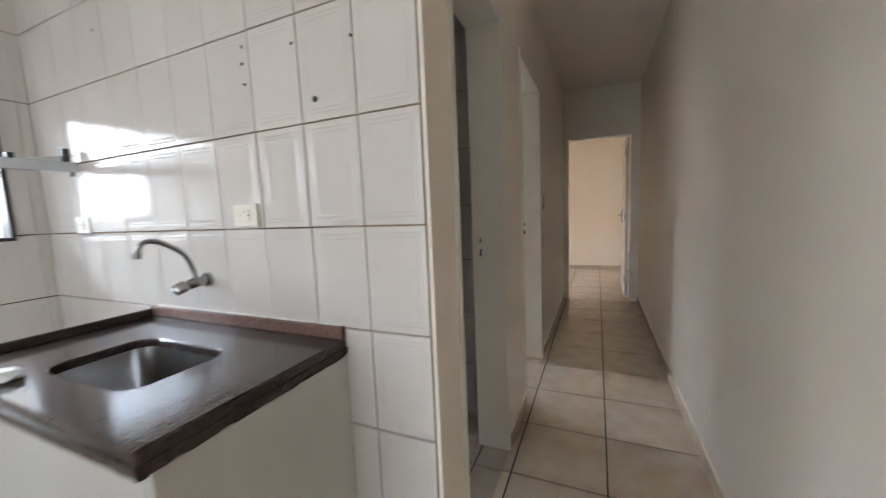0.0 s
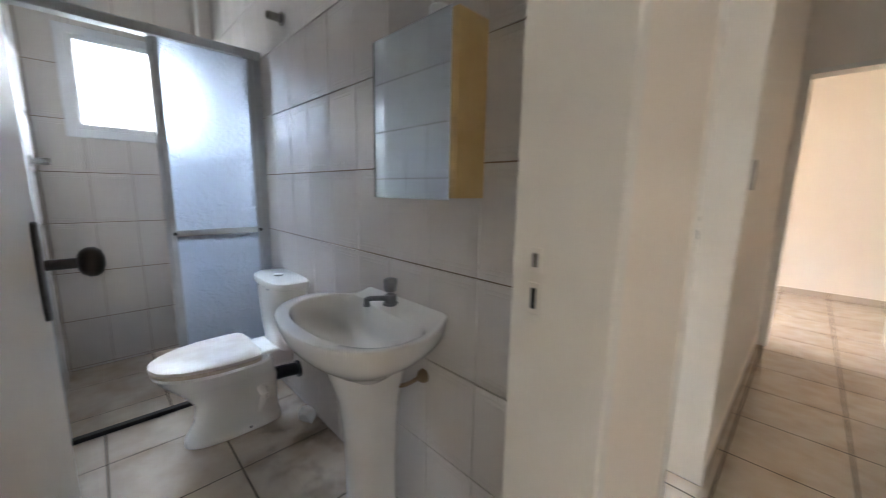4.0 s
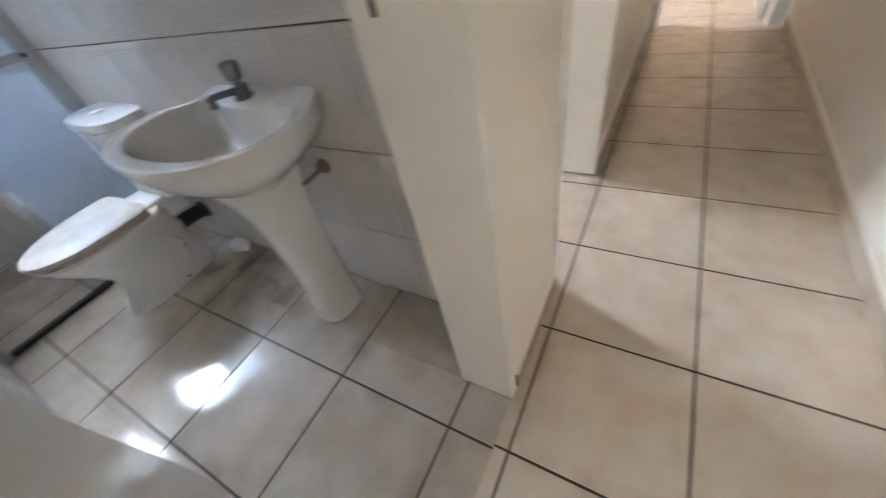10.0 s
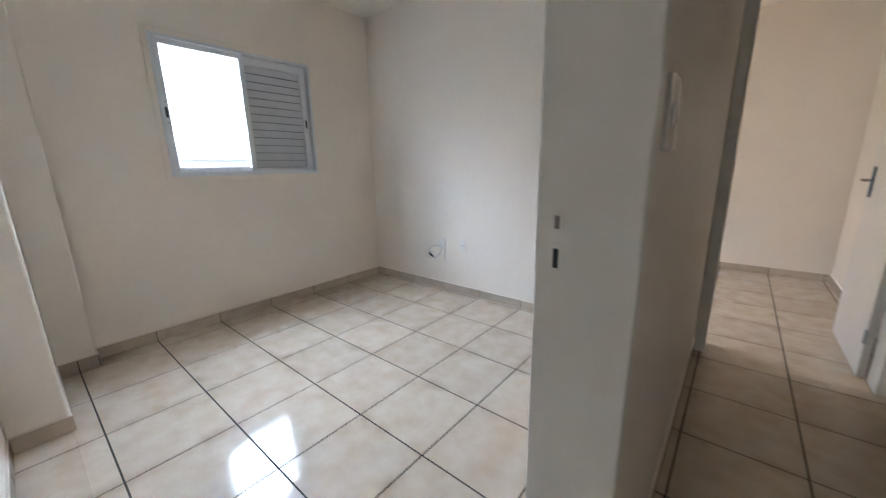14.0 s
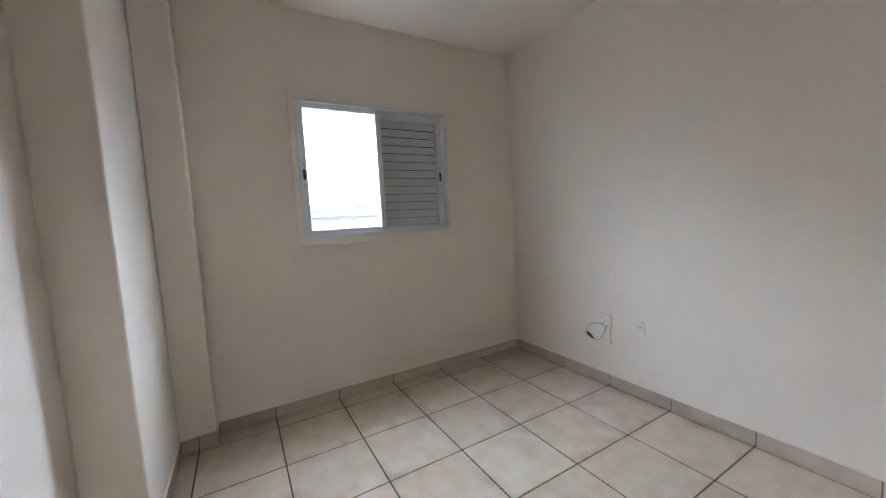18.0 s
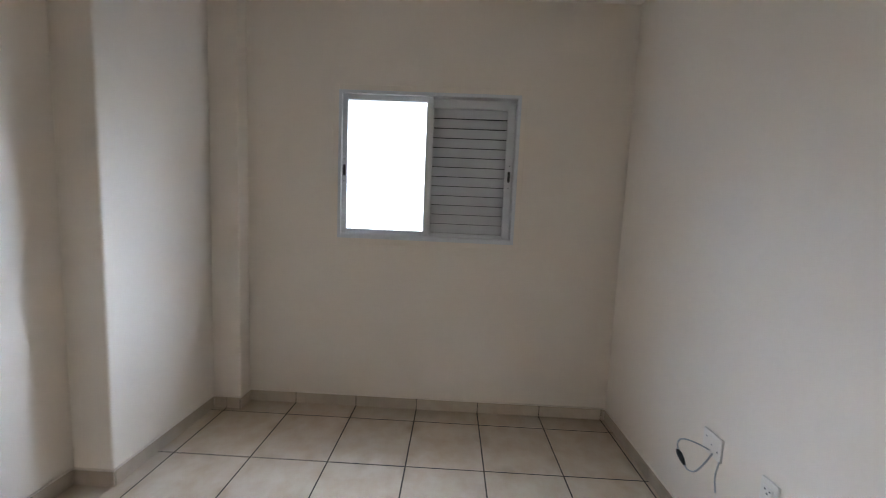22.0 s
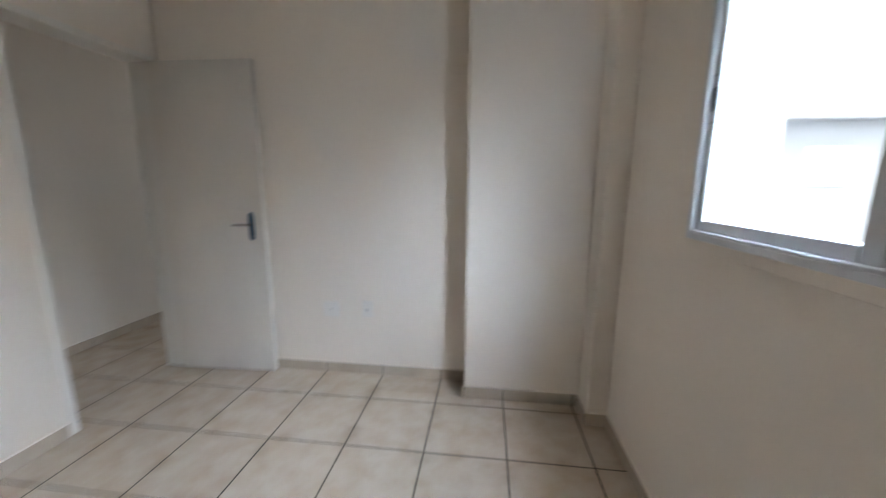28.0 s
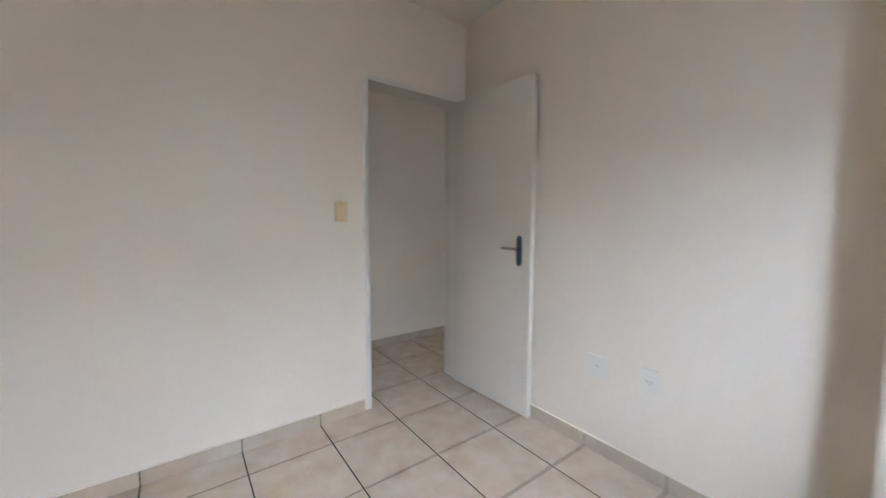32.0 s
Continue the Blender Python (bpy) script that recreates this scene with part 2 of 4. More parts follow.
# frame white darkened for the recessed slats' shade; also the rail's own grey
LOUVRE = material("shaded_slat_grey_rail_paint", (0.60, 0.60, 0.61), 0.4, second=(0.52, 0.52, 0.53), scale=5, grain=60, bump=0.03)
CLEAR = glass("clear_glass", (0.97, 0.99, 0.98), 0.0, 0.0)
FROST = glass("rippled_glass", (0.60, 0.69, 0.81), 0.42, 1.0)
nt = FROST.node_tree
milk = nt.nodes.new("ShaderNodeBsdfTranslucent")
milk.inputs["Color"].default_value = (0.72, 0.82, 0.95, 1)
blend = nt.nodes.new("ShaderNodeMixShader")
blend.inputs["Fac"].default_value = 0.05
nt.links.new(nt.nodes["Principled BSDF"].outputs["BSDF"], blend.inputs[1])
nt.links.new(milk.outputs["BSDF"], blend.inputs[2])
nt.links.new(blend.outputs["Shader"], nt.nodes["Material Output"].inputs["Surface"])

# ---- building helpers ----
ORIGIN = {}


def thing(name, base, label, category, group="", kind=""):
    ob = new(name)
    ob.location = base
    ob.empty_display_size = 0.05
    ORIGIN[ob] = Vector(base)
    return tagged(ob, label, category, group, kind)


def part(name, bm, mat, parent=None, label="", smooth=False):
    """Links a bmesh, given in world places, as one mesh object under parent."""
    origin = ORIGIN[parent] if parent else Vector((0, 0, 0))
    bmesh.ops.translate(bm, verts=bm.verts, vec=-origin)
    bmesh.ops.recalc_face_normals(bm, faces=bm.faces)
    me = bpy.data.meshes.new(name)
    bm.to_mesh(me)
    bm.free()
    me.materials.append(mat)
    if smooth:
        for p in me.polygons:
            p.use_smooth = True
        me.set_sharp_from_angle(angle=radians(38))
    ob = new(name, me)
    ob.parent = parent
    ORIGIN[ob] = origin
    return tagged(ob, label)


def setting(name, bm, mat, label="", category=""):
    return tagged(part(name, bm, mat), label, category, "", "structure")


def box(x0, x1, y0, y1, z0, z1, bevel=0.0, bm=None, segments=2):
    bm = bm or bmesh.new()
    x0, x1, y0, y1, z0, z1 = min(x0, x1), max(x0, x1), min(y0, y1), max(y0, y1), min(z0, z1), max(z0, z1)
    v = [bm.verts.new((x, y, z)) for z in (z0, z1) for x, y in ((x0, y0), (x1, y0), (x1, y1), (x0, y1))]
    f = [bm.faces.new([v[i] for i in q]) for q in ((3, 2, 1, 0), (4, 5, 6, 7), (0, 1, 5, 4), (1, 2, 6, 5), (2, 3, 7, 6), (3, 0, 4, 7))]
    if bevel:
        edges = list({e for q in f for e in q.edges})
        bmesh.ops.bevel(bm, geom=edges, offset=bevel, segments=segments, profile=0.5, affect="EDGES")
    return bm


def loft(rings, caps=True, bm=None):
    """Skins rings of equally many points."""
    bm = bm or bmesh.new()
    rows = [[bm.verts.new(p) for p in ring] for ring in rings]
    n = len(rows[0])
    for a, b in zip(rows, rows[1:]):
        for i in range(n):
            bm.faces.new((a[i], a[(i + 1) % n], b[(i + 1) % n], b[i]))
    if caps:
        bm.faces.new(rows[0][::-1])
        bm.faces.new(rows[-1])
    return bm


def tube(points, radius, n=10, bm=None):
    """A round pipe along points."""
    pts = [Vector(p) for p in points]
    rings = []
    up = Vector((0, 0, 1))
    for i, p in enumerate(pts):
        d = (pts[min(i + 1, len(pts) - 1)] - pts[max(i - 1, 0)]).normalized()
        side = d.cross(up)
        if side.length < 0.05:
            side = d.cross(Vector((1, 0, 0)))
        side.normalize()
        other = side.cross(d).normalized()
        r = radius[i] if isinstance(radius, (list, tuple)) else radius
        rings.append([p + (side * math.cos(2 * math.pi * k / n) + other * math.sin(2 * math.pi * k / n)) * r for k in range(n)])
    return loft(rings, True, bm)


def arc(points, steps=5):
    """Smooths a short line of points (Catmull-Rom)."""
    pts = [Vector(p) for p in points]
    pts = [pts[0] * 2 - pts[1]] + pts + [pts[-1] * 2 - pts[-2]]
    out = []
    for i in range(1, len(pts) - 2):
        a, b, c, d = pts[i - 1:i + 3]
        for s in range(steps):
            t = s / steps
            out.append(0.5 * ((2 * b) + (c - a) * t + (2 * a - 5 * b + 4 * c - d) * t * t + (3 * b - a - 3 * c + d) * t ** 3))
    return out + [pts[-2]]


def oval(cx, cy, z, a, front, back, n=40, power=2.4, back_power=2.4):
    """A ring with its own depth to the front (-y) and to the back (+y)."""
    ring = []
    for k in range(n):
        t = 2 * math.pi * k / n
        c, s = math.cos(t), math.sin(t)
        p = back_power if s > 0 else power
        x = math.copysign(abs(c) ** (2 / p), c) * a
        y = math.copysign(abs(s) ** (2 / p), s) * (back if s > 0 else front)
        ring.append((cx + x, cy + y, z))
    return ring


def with_holes(axis, at0, at1, a0, a1, z0, z1, holes):
    """A wall slab between at0 and at1 along axis, from a0 to a1, cut through by holes (a0, a1, z0, z1)."""
    bm = bmesh.new()
    cuts = sorted({a0, a1, *(h[0] for h in holes), *(h[1] for h in holes)})
    for lo, hi in zip(cuts, cuts[1:]):
        spans = [(z0, z1)]
        for h in holes:
            if h[0] < hi - 1e-6 and h[1] > lo + 1e-6:
                spans = [s for p, q in spans for s in ((p, min(q, h[2])), (max(p, h[3]), q)) if s[1] - s[0] > 1e-6]
        for p, q in spans:
            if axis == "x":
                box(at0, at1, lo, hi, p, q, bm=bm)
            else:
                box(lo, hi, at0, at1, p, q, bm=bm)
    bmesh.ops.remove_doubles(bm, verts=bm.verts, dist=1e-5)
    seen = {}
    for f in bm.faces:
        key = tuple(round(c, 4) for c in f.calc_center_median())
        seen.setdefault(key, []).append(f)
    bmesh.ops.delete(bm, geom=[f for fs in seen.values() if len(fs) > 1 for f in fs], context="FACES")
    return bm


# ---- large structure ----
H = 2.64
setting("wall_west", with_holes("x", -3.61, -3.46, -1.92, 4.65, -0.1, H, [(0.27, 1.412, 1.15, 2.08), (-1.62, -1.02, 1.52, 2.06),
        (2.95, 4.05, 1.145, 2.05)]), PAINT, "cream painted outer wall with window openings", "wall")
setting("wall_corridor_left", with_holes("x", -0.61, -0.455, -1.818, 2.155, -0.1, H, [(-0.667, 0.115, -0.1, 2.12), (-1.735, -1.07, -0.1, 2.10)]),
        PAINT, "cream painted corridor wall with two doorways", "wall")
setting("wall_corridor_right", box(0.42, 0.57, -4.6, 2.155, -0.1, H), PAINT, "plain cream painted corridor wall", "wall")
setting("wall_corridor_end", with_holes("y", 2.155, 2.30, -0.61, 0.606, -0.1, H, [(-0.447, 0.40, -0.1, 2.08)]), PAINT,
        "cream painted end wall with a doorway", "wall")
setting("wall_bedroom_north", box(-3.46, -0.61, 2.10, 2.30, -0.1, H), PAINT, "plain cream painted bedroom wall", "wall")
setting("wall_bedroom_south", box(-3.46, -0.61, -0.852, -0.70, -0.1, H), PAINT, "plain cream painted bedroom wall", "wall")
setting("wall_kitchen", box(-3.61, -0.455, -1.912, -1.818, -0.1, H, 0.0), PAINT, "partition wall ending in a plastered corner", "wall")
setting("wall_kitchen_west", with_holes("x", -2.70, -2.558, -4.6, -1.912, -0.1, H, [(-2.85, -2.035, 1.175, 1.80)]), PAINT,
        "tiled kitchen outer wall with a window opening", "wall")
setting("wall_kitchen_south", with_holes("y", -4.75, -4.6, -2.70, 0.57, -0.1, H, [(-1.95, -0.35, 0.06, 2.1)]), PAINT, "cream painted kitchen wall with an added, unseen glazed opening", "wall")
setting("wall_back_room_east", box(0.456, 0.606, 2.30, 4.65, -0.1, H), PAINT, "plain cream painted wall", "wall")
setting("wall_back_room_north", box(-3.61, 0.606, 4.52, 4.67, -0.1, H), PAINT, "plain cream painted wall", "wall")
column = box(-3.46, -2.655, -0.70, -0.505, 0, H, 0.009)
setting("column", column, PAINT, "plastered column in the bedroom corner", "column")
setting("pilaster", box(-3.46, -3.35, -0.505, -0.322, 0, H, 0.008), PAINT, "narrow plastered pilaster beside the column", "column")
setting("ceiling", box(-3.61, 0.606, -4.75, 4.67, H, H + 0.12), CEIL, "off-white painted ceiling", "ceiling")
setting("ceiling_bath", box(-3.455, -0.615, -1.813, -0.857, 2.50, 2.53), CEIL, "lowered white bathroom ceiling", "ceiling")
# unseen wall, added to hold back low light at the bathroom window
setting("wall_yard", box(-4.45, -4.3, -1.95, -0.8, -3.1, 2.3), RENDER, "unseen rendered wall added to cut light into the bathroom", "wall")
# unseen, assumed overhang sized to dim the kitchen window's sky light
setting("ceiling_yard", box(-4.8, -2.70, -4.75, -1.954, 2.66, 2.78), RENDER, "unseen assumed slab added to limit light into the kitchen", "ceiling")
# unseen slab, added to keep steep sky light off the bathroom floor
setting("ceiling_light_well", box(-4.02, -3.612, -1.95, -0.80, 2.48, 2.56), RENDER, "unseen slab added to cut steep light at the bathroom window", "ceiling")
# unseen low wall, its height set to trim light into the kitchen
setting("wall_parapet", box(-4.45, -4.3, -4.75, -1.954, -3.1, 1.3), RENDER, "unseen low wall added to trim light into the kitchen window", "wall")
bd = bpy.data.materials.new("bright_haze")
bd.use_nodes = True
bd.node_tree.nodes["Principled BSDF"].inputs["Base Color"].default_value = (0.8, 0.8, 0.8, 1)
bd.node_tree.nodes["Principled BSDF"].inputs["Emission Color"].default_value = (0.77, 0.86, 1.0, 1)
bd.node_tree.nodes["Principled BSDF"].inputs["Emission Strength"].default_value = 3.8
setting("backdrop", box(-58, -57.8, -100, 240, -3.1, 80), bd, "hazy white overcast sky", "sky")
setting("ground", box(-60, 30, -100, 240, -3.2, -3.1), CONC, "pale concrete yard below the windows", "ground")

# ---- skirting, in tile lengths ----
P = 0.414
skirting = setting("baseboard", box(-0.4549, -0.4545, -1.0, -0.7, 0.002, 0.06), GROUT, "beige ceramic tile skirting", "baseboard")


def skirt(axis, at, a0, a1, inward, step=P):
    """Tile skirting along a wall; inward is the side of the room."""
    e0, e1 = sorted((at, at + inward * 0.006))
    bed = box(e0, e1, a0, a1, 0.0, 0.0715) if axis == "x" else box(a0, a1, e0, e1, 0.0, 0.0715)
    part("bedding", bed, GROUT, skirting)
    c0, c1 = sorted((at, at + inward * 0.0085))
    part("caulk", box(c0, c1, a0, a1, 0.0735, 0.0775) if axis == "x" else box(a0, a1, c0, c1, 0.0735, 0.0775), PAINT, skirting, "painted filler line")
    k = math.floor(a0 / step) * step
    while k < a1:
        lo, hi = max(a0, k + 0.0022), min(a1, k + step - 0.0022)
        if hi - lo > 0.012:
            d0, d1 = sorted((at, at + inward * 0.011))
            bm = box(d0, d1, lo, hi, 0.0, 0.073, 0.0015, segments=1) if axis == "x" else box(lo, hi, d0, d1, 0.0, 0.073, 0.0015, segments=1)
            part("skirting_tile", bm, SKIRT, skirting)
        k += step


skirt("x", -3.46, -0.322, 2.089, 1)
skirt("y", 2.10, -3.449, -0.621, -1)
skirt("x", -0.61, 0.13, 2.089, -1)
skirt("y", -0.70, -2.644, -0.63, 1)
skirt("x", -2.655, -0.689, -0.494, 1)
skirt("y", -0.505, -3.339, -2.655, 1)
skirt("x", -3.35, -0.494, -0.322, 1)
skirt("y", -0.322, -3.449, -3.339, 1)
skirt("x", -0.455, 0.13, 2.155, 1)
skirt("x", -0.455, -1.06, -0.66, 1)
skirt("x", -0.455, -1.912, -1.75, 1)
skirt("x", 0.42, -4.5, 2.155, -1)
skirt("y", 4.52, -3.449, 0.445, -1)
skirt("x", 0.456, 2.311, 4.509, -1)
skirt("x", -3.46, 2.311, 4.509, 1)

# ---- floors: bedding below, ceramic tiles on top ----
TILES = {}
SETTLE = random.Random(5)


def tile_mesh(w, d, mat):
    key = (round(w, 4), round(d, 4), mat.name)
    if key not in TILES:
        bm = box(-w / 2, w / 2, -d / 2, d / 2, -0.006, 0.0)
        top = [e for e in bm.edges if all(v.co.z > -0.001 for v in e.verts)]
        bmesh.ops.bevel(bm, geom=top, offset=0.0012, segments=1, affect="EDGES")
        me = bpy.data.meshes.new("floor_tile")
        bm.to_mesh(me)
        bm.free()
        me.materials.append(mat)
        TILES[key] = me
    return TILES[key]


def tiled(floor, x0, x1, y0, y1, ox=0.0, oy=0.0, gap=0.0035, z=0.0, mat=FLOOR):
    i0, j0 = math.floor((x0 - ox) / P), math.floor((y0 - oy) / P)
    i = i0
    while ox + i * P < x1:
        j = j0
        while oy + j * P < y1:
            a0, a1 = max(x0, ox + i * P + gap), min(x1, ox + (i + 1) * P - gap)
            b0, b1 = max(y0, oy + j * P + gap), min(y1, oy + (j + 1) * P - gap)
            if a1 - a0 > 0.008 and b1 - b0 > 0.008:
                ob = new("floor_tile", tile_mesh(a1 - a0, b1 - b0, mat))
                ob.location = ((a0 + a1) / 2, (b0 + b1) / 2, z)
                ob.rotation_euler = (radians(SETTLE.gauss(0, 0.06)), radians(SETTLE.gauss(0, 0.06)), 0)
                ob.parent = floor
            j += 1
        i += 1


floor = setting("floor", box(-3.46, -0.455, -0.70, 2.10, -0.1, -0.0014), GROUT, "beige ceramic floor tiles with dark joints", "floor")
floor_hall = setting("floor_hall", box(-0.455, 0.42, -4.6, 2.155, -0.1, -0.0014), GROUT, "beige ceramic corridor floor tiles", "floor")
floor_bath = setting("floor_bath", box(-3.46, -0.455, -1.82, -0.852, -0.1, -0.003), GROUT, "glossy beige bathroom floor tiles", "floor")
floor_back = setting("floor_back_room", box(-3.46, 0.456, 2.155, 4.52, -0.1, -0.0014), GROUT, "beige ceramic floor tiles", "floor")
floor_kitchen = setting("floor_kitchen", box(-2.558, -0.455, -4.6, -1.912, -0.1, -0.0014), GROUT, "beige ceramic kitchen floor tiles", "floor")
tiled(floor, -3.46, -0.61, -0.505, 2.10)
tiled(floor, -2.655, -0.61, -0.70, -0.505)
tiled(floor, -0.61, -0.455, -0.632, 0.08)
tiled(floor_hall, -0.455, 0.42, -4.6, 2.155)
tiled(floor_back, -0.392, 0.322, 2.155, 2.30)
tiled(floor_back, -3.46, 0.456, 2.30, 4.52)
tiled(floor_kitchen, -2.558, -0.455, -4.6, -1.912)
tiled(floor_bath, -2.525, -0.455, -1.70, -1.105, -1.421, -1.252, mat=BFLOOR)
tiled(floor_bath, -2.525, -0.61, -1.81, -1.70, -1.421, -1.252, mat=BFLOOR)
tiled(floor_bath, -2.525, -0.61, -1.105, -0.86, -1.421, -1.252, mat=BFLOOR)
tiled(floor_bath, -3.452, -2.56, -1.81, -0.86, -1.50, -1.40, z=-0.0008, mat=BFLOOR)

# ---- glazed wall tiles with a double raised border ----
WT = {}
LEAN = random.Random(11)


def wall_tile_mesh(w, h):
    """Lies in x-z, face towards -y."""
    key = (round(w, 4), round(h, 4))
    if key not in WT:
        bm = bmesh.new()
        rings = [(0, 0.007), (0, 0.001), (0.0012, 0.0)]
        if w > 0.12 and h > 0.15:
            rings += [(0.016, 0.0), (0.019, -0.0008), (0.022, 0.0), (0.028, 0.0), (0.031, -0.0008), (0.034, 0.0)]
        rows = []
        for inset, y in rings:
            a, b = w / 2 - inset, h / 2 - inset
            rows.append([bm.verts.new(p) for p in ((-a, y, -b), (a, y, -b), (a, y, b), (-a, y, b))])
        for p, q in zip(rows, rows[1:]):
            for k in range(4):
                bm.faces.new((p[k], p[(k + 1) % 4], q[(k + 1) % 4], q[k]))
        bm.faces.new(rows[-1])
        bmesh.ops.recalc_face_normals(bm, faces=bm.faces)
        me = bpy.data.meshes.new("wall_tile")
        bm.to_mesh(me)
        bm.free()
        me.materials.append(WTILE)
        WT[key] = me
    return WT[key]


def wall_tiles(wall, axis, at, turn, a0, a1, z1, joint_a, joint_z, holes=(), wide=0.205, tall=0.311, z0=0.0, gv=0.0016, gh=0.0018):
    """Covers a wall face at `at`; turn: degrees about z that face the tile into the room."""
    i = math.floor((a0 - joint_a) / wide)
    while joint_a + i * wide < a1:
        j = math.floor((z0 - joint_z) / tall)
        while joint_z + j * tall < z1:
            p0, p1 = max(a0, joint_a + i * wide + gv), min(a1, joint_a + (i + 1) * wide - gv)
            q0, q1 = max(z0, joint_z + j * tall + gh), min(z1, joint_z + (j + 1) * tall - gh)
            pieces = [(p0, p1, q0, q1)]
            for h0, h1, v0, v1 in holes:
                cut = []
                for c0, c1, d0, d1 in pieces:
                    if c1 <= h0 or c0 >= h1 or d1 <= v0 or d0 >= v1:
                        cut.append((c0, c1, d0, d1))
                        continue
                    cut += [(c0, min(c1, h0), d0, d1), (max(c0, h1), c1, d0, d1)]
                    m0, m1 = max(c0, h0), min(c1, h1)
                    cut += [(m0, m1, d0, min(d1, v0)), (m0, m1, max(d0, v1), d1)]
                pieces = cut
            for c0, c1, d0, d1 in pieces:
                if c1 - c0 > 0.006 and d1 - d0 > 0.006:
                    ob = new("wall_tile", wall_tile_mesh(c1 - c0, d1 - d0))
                    mid = (c0 + c1) / 2
                    ob.location = (mid, at, (d0 + d1) / 2) if axis == "y" else (at, mid, (d0 + d1) / 2)
                    ob.rotation_euler = (radians(LEAN.gauss(0, 0.16)), radians(LEAN.gauss(0, 0.05)), radians(turn + LEAN.gauss(0, 0.22)))
                    ob.parent = wall
            j += 1
        i += 1


def backing(name, x0, x1, y0, y1, z0, z1, label):
    return setting(name, box(x0, x1, y0, y1, z0, z1), WGROUT, label, "wall tiles")


bath_n = backing("tiling_bath_north", -3.46, -0.61, -0.8545, -0.852, 0, 2.5, "glossy cream wall tiles with raised borders")
wall_tiles(bath_n, "y", -0.8605, 0, -3.452, -0.612, 2.5, -0.893, 0.326, wide=0.206, gv=0.0011, gh=0.0021)
bath_s = backing("tiling_bath_south", -3.46, -0.61, -1.818, -1.8155, 0, 2.5, "glossy cream wall tiles with raised borders")
wall_tiles(bath_s, "y", -1.8095, 180, -3.452, -0.612, 2.5, -0.893, 0.326, wide=0.206, gv=0.0011, gh=0.0021)
WINB = (-1.62, -1.02, 1.52, 2.06)
bath_w = setting("tiling_bath_west", with_holes("x", -3.46, -3.4575, -1.815, -0.8545, 0, 2.5, [WINB]), WGROUT,
                 "glossy cream wall tiles round a small window", "wall tiles")
wall_tiles(bath_w, "x", -3.4515, 90, -1.809, -0.861, 2.5, -1.60, 0.326, [WINB], wide=0.206, gv=0.0011, gh=0.0021)
kit_n = backing("tiling_kitchen", -2.558, -0.467, -1.9145, -1.912, 0, H, "glossy cream kitchen tiles with raised borders")
wall_tiles(kit_n, "y", -1.9205, 0, -2.55, -0.469, H, -0.662, 0.577, wide=0.2, gv=0.0016, gh=0.0026)
WINK = (-2.85, -2.035, 1.175, 1.80)
kit_w = setting("tiling_kitchen_west", with_holes("x", -2.558, -2.5555, -3.6, -1.9145, 0, H, [WINK]), WGROUT,
                "glossy cream kitchen tiles round a window", "wall tiles")
wall_tiles(kit_w, "x", -2.5495, 90, -3.6, -1.921, H, -1.96, 0.577, [WINK], wide=0.2, gv=0.0008, gh=0.0026)

# ---- door frames and doors ----


def door_frame(name, axis, f0, f1, a0, a1, top, label, w0=0.035, w1=0.035):
    """A lining round an opening: a0..a1 clear width along the wall, f0..f1 the wall's thickness."""
    ob = thing(name, ((f0 + f1) / 2, (a0 + a1) / 2, 0) if axis == "x" else ((a0 + a1) / 2, (f0 + f1) / 2, 0), label, "door frame", "", "structure")
    for nm, p0, p1, z0, z1 in (("jamb", a0 - w0, a0, 0, top + 0.035), ("jamb", a1, a1 + w1, 0, top + 0.035), ("head", a0, a1, top, top + 0.035)):
        q0, q1 = f0 - 0.005, f1 + 0.005
        bm = box(q0, q1, p0, p1, z0, z1, 0.002, segments=1) if axis == "x" else box(p0, p1, q0, q1, z0, z1, 0.002, segments=1)
        part(nm, bm, LINING, ob)
    return ob


frame_bed = door_frame("door_1", "x", -0.61, -0.455, -0.632, 0.08, 2.085, "white enamelled bedroom door lining")
frame_bath = door_frame("door_2", "x", -0.61, -0.455, -1.70, -1.105, 2.065, "white enamelled bathroom door lining")
door_frame("door_3", "y", 2.155, 2.30, -0.392, 0.322, 2.045, "white enamelled door lining at the corridor end", 0.055, 0.078)


def strike(parent, x, y, z, nx):
    """Latch plates let into the lining."""
    for dz, hh, hole in ((0.062, 0.020, 0.011), (-0.0, 0.026, 0.017)):
        part("strike_plate", box(x - 0.011, x + 0.011, y, y + nx * 0.0025, z + dz - hh, z + dz + hh, 0.0008, segments=1), LINING, parent, "painted-over strike plate")
        part("latch_hole", box(x - 0.0045, x + 0.0045, y + nx * 0.0022, y + nx * 0.0032, z + dz - hole, z + dz + hole), CHROME if dz else BLACK, parent)


strike(frame_bed, -0.577, 0.08, 1.034, -1)
strike(frame_bath, -0.572, -1.105, 1.019, -1)


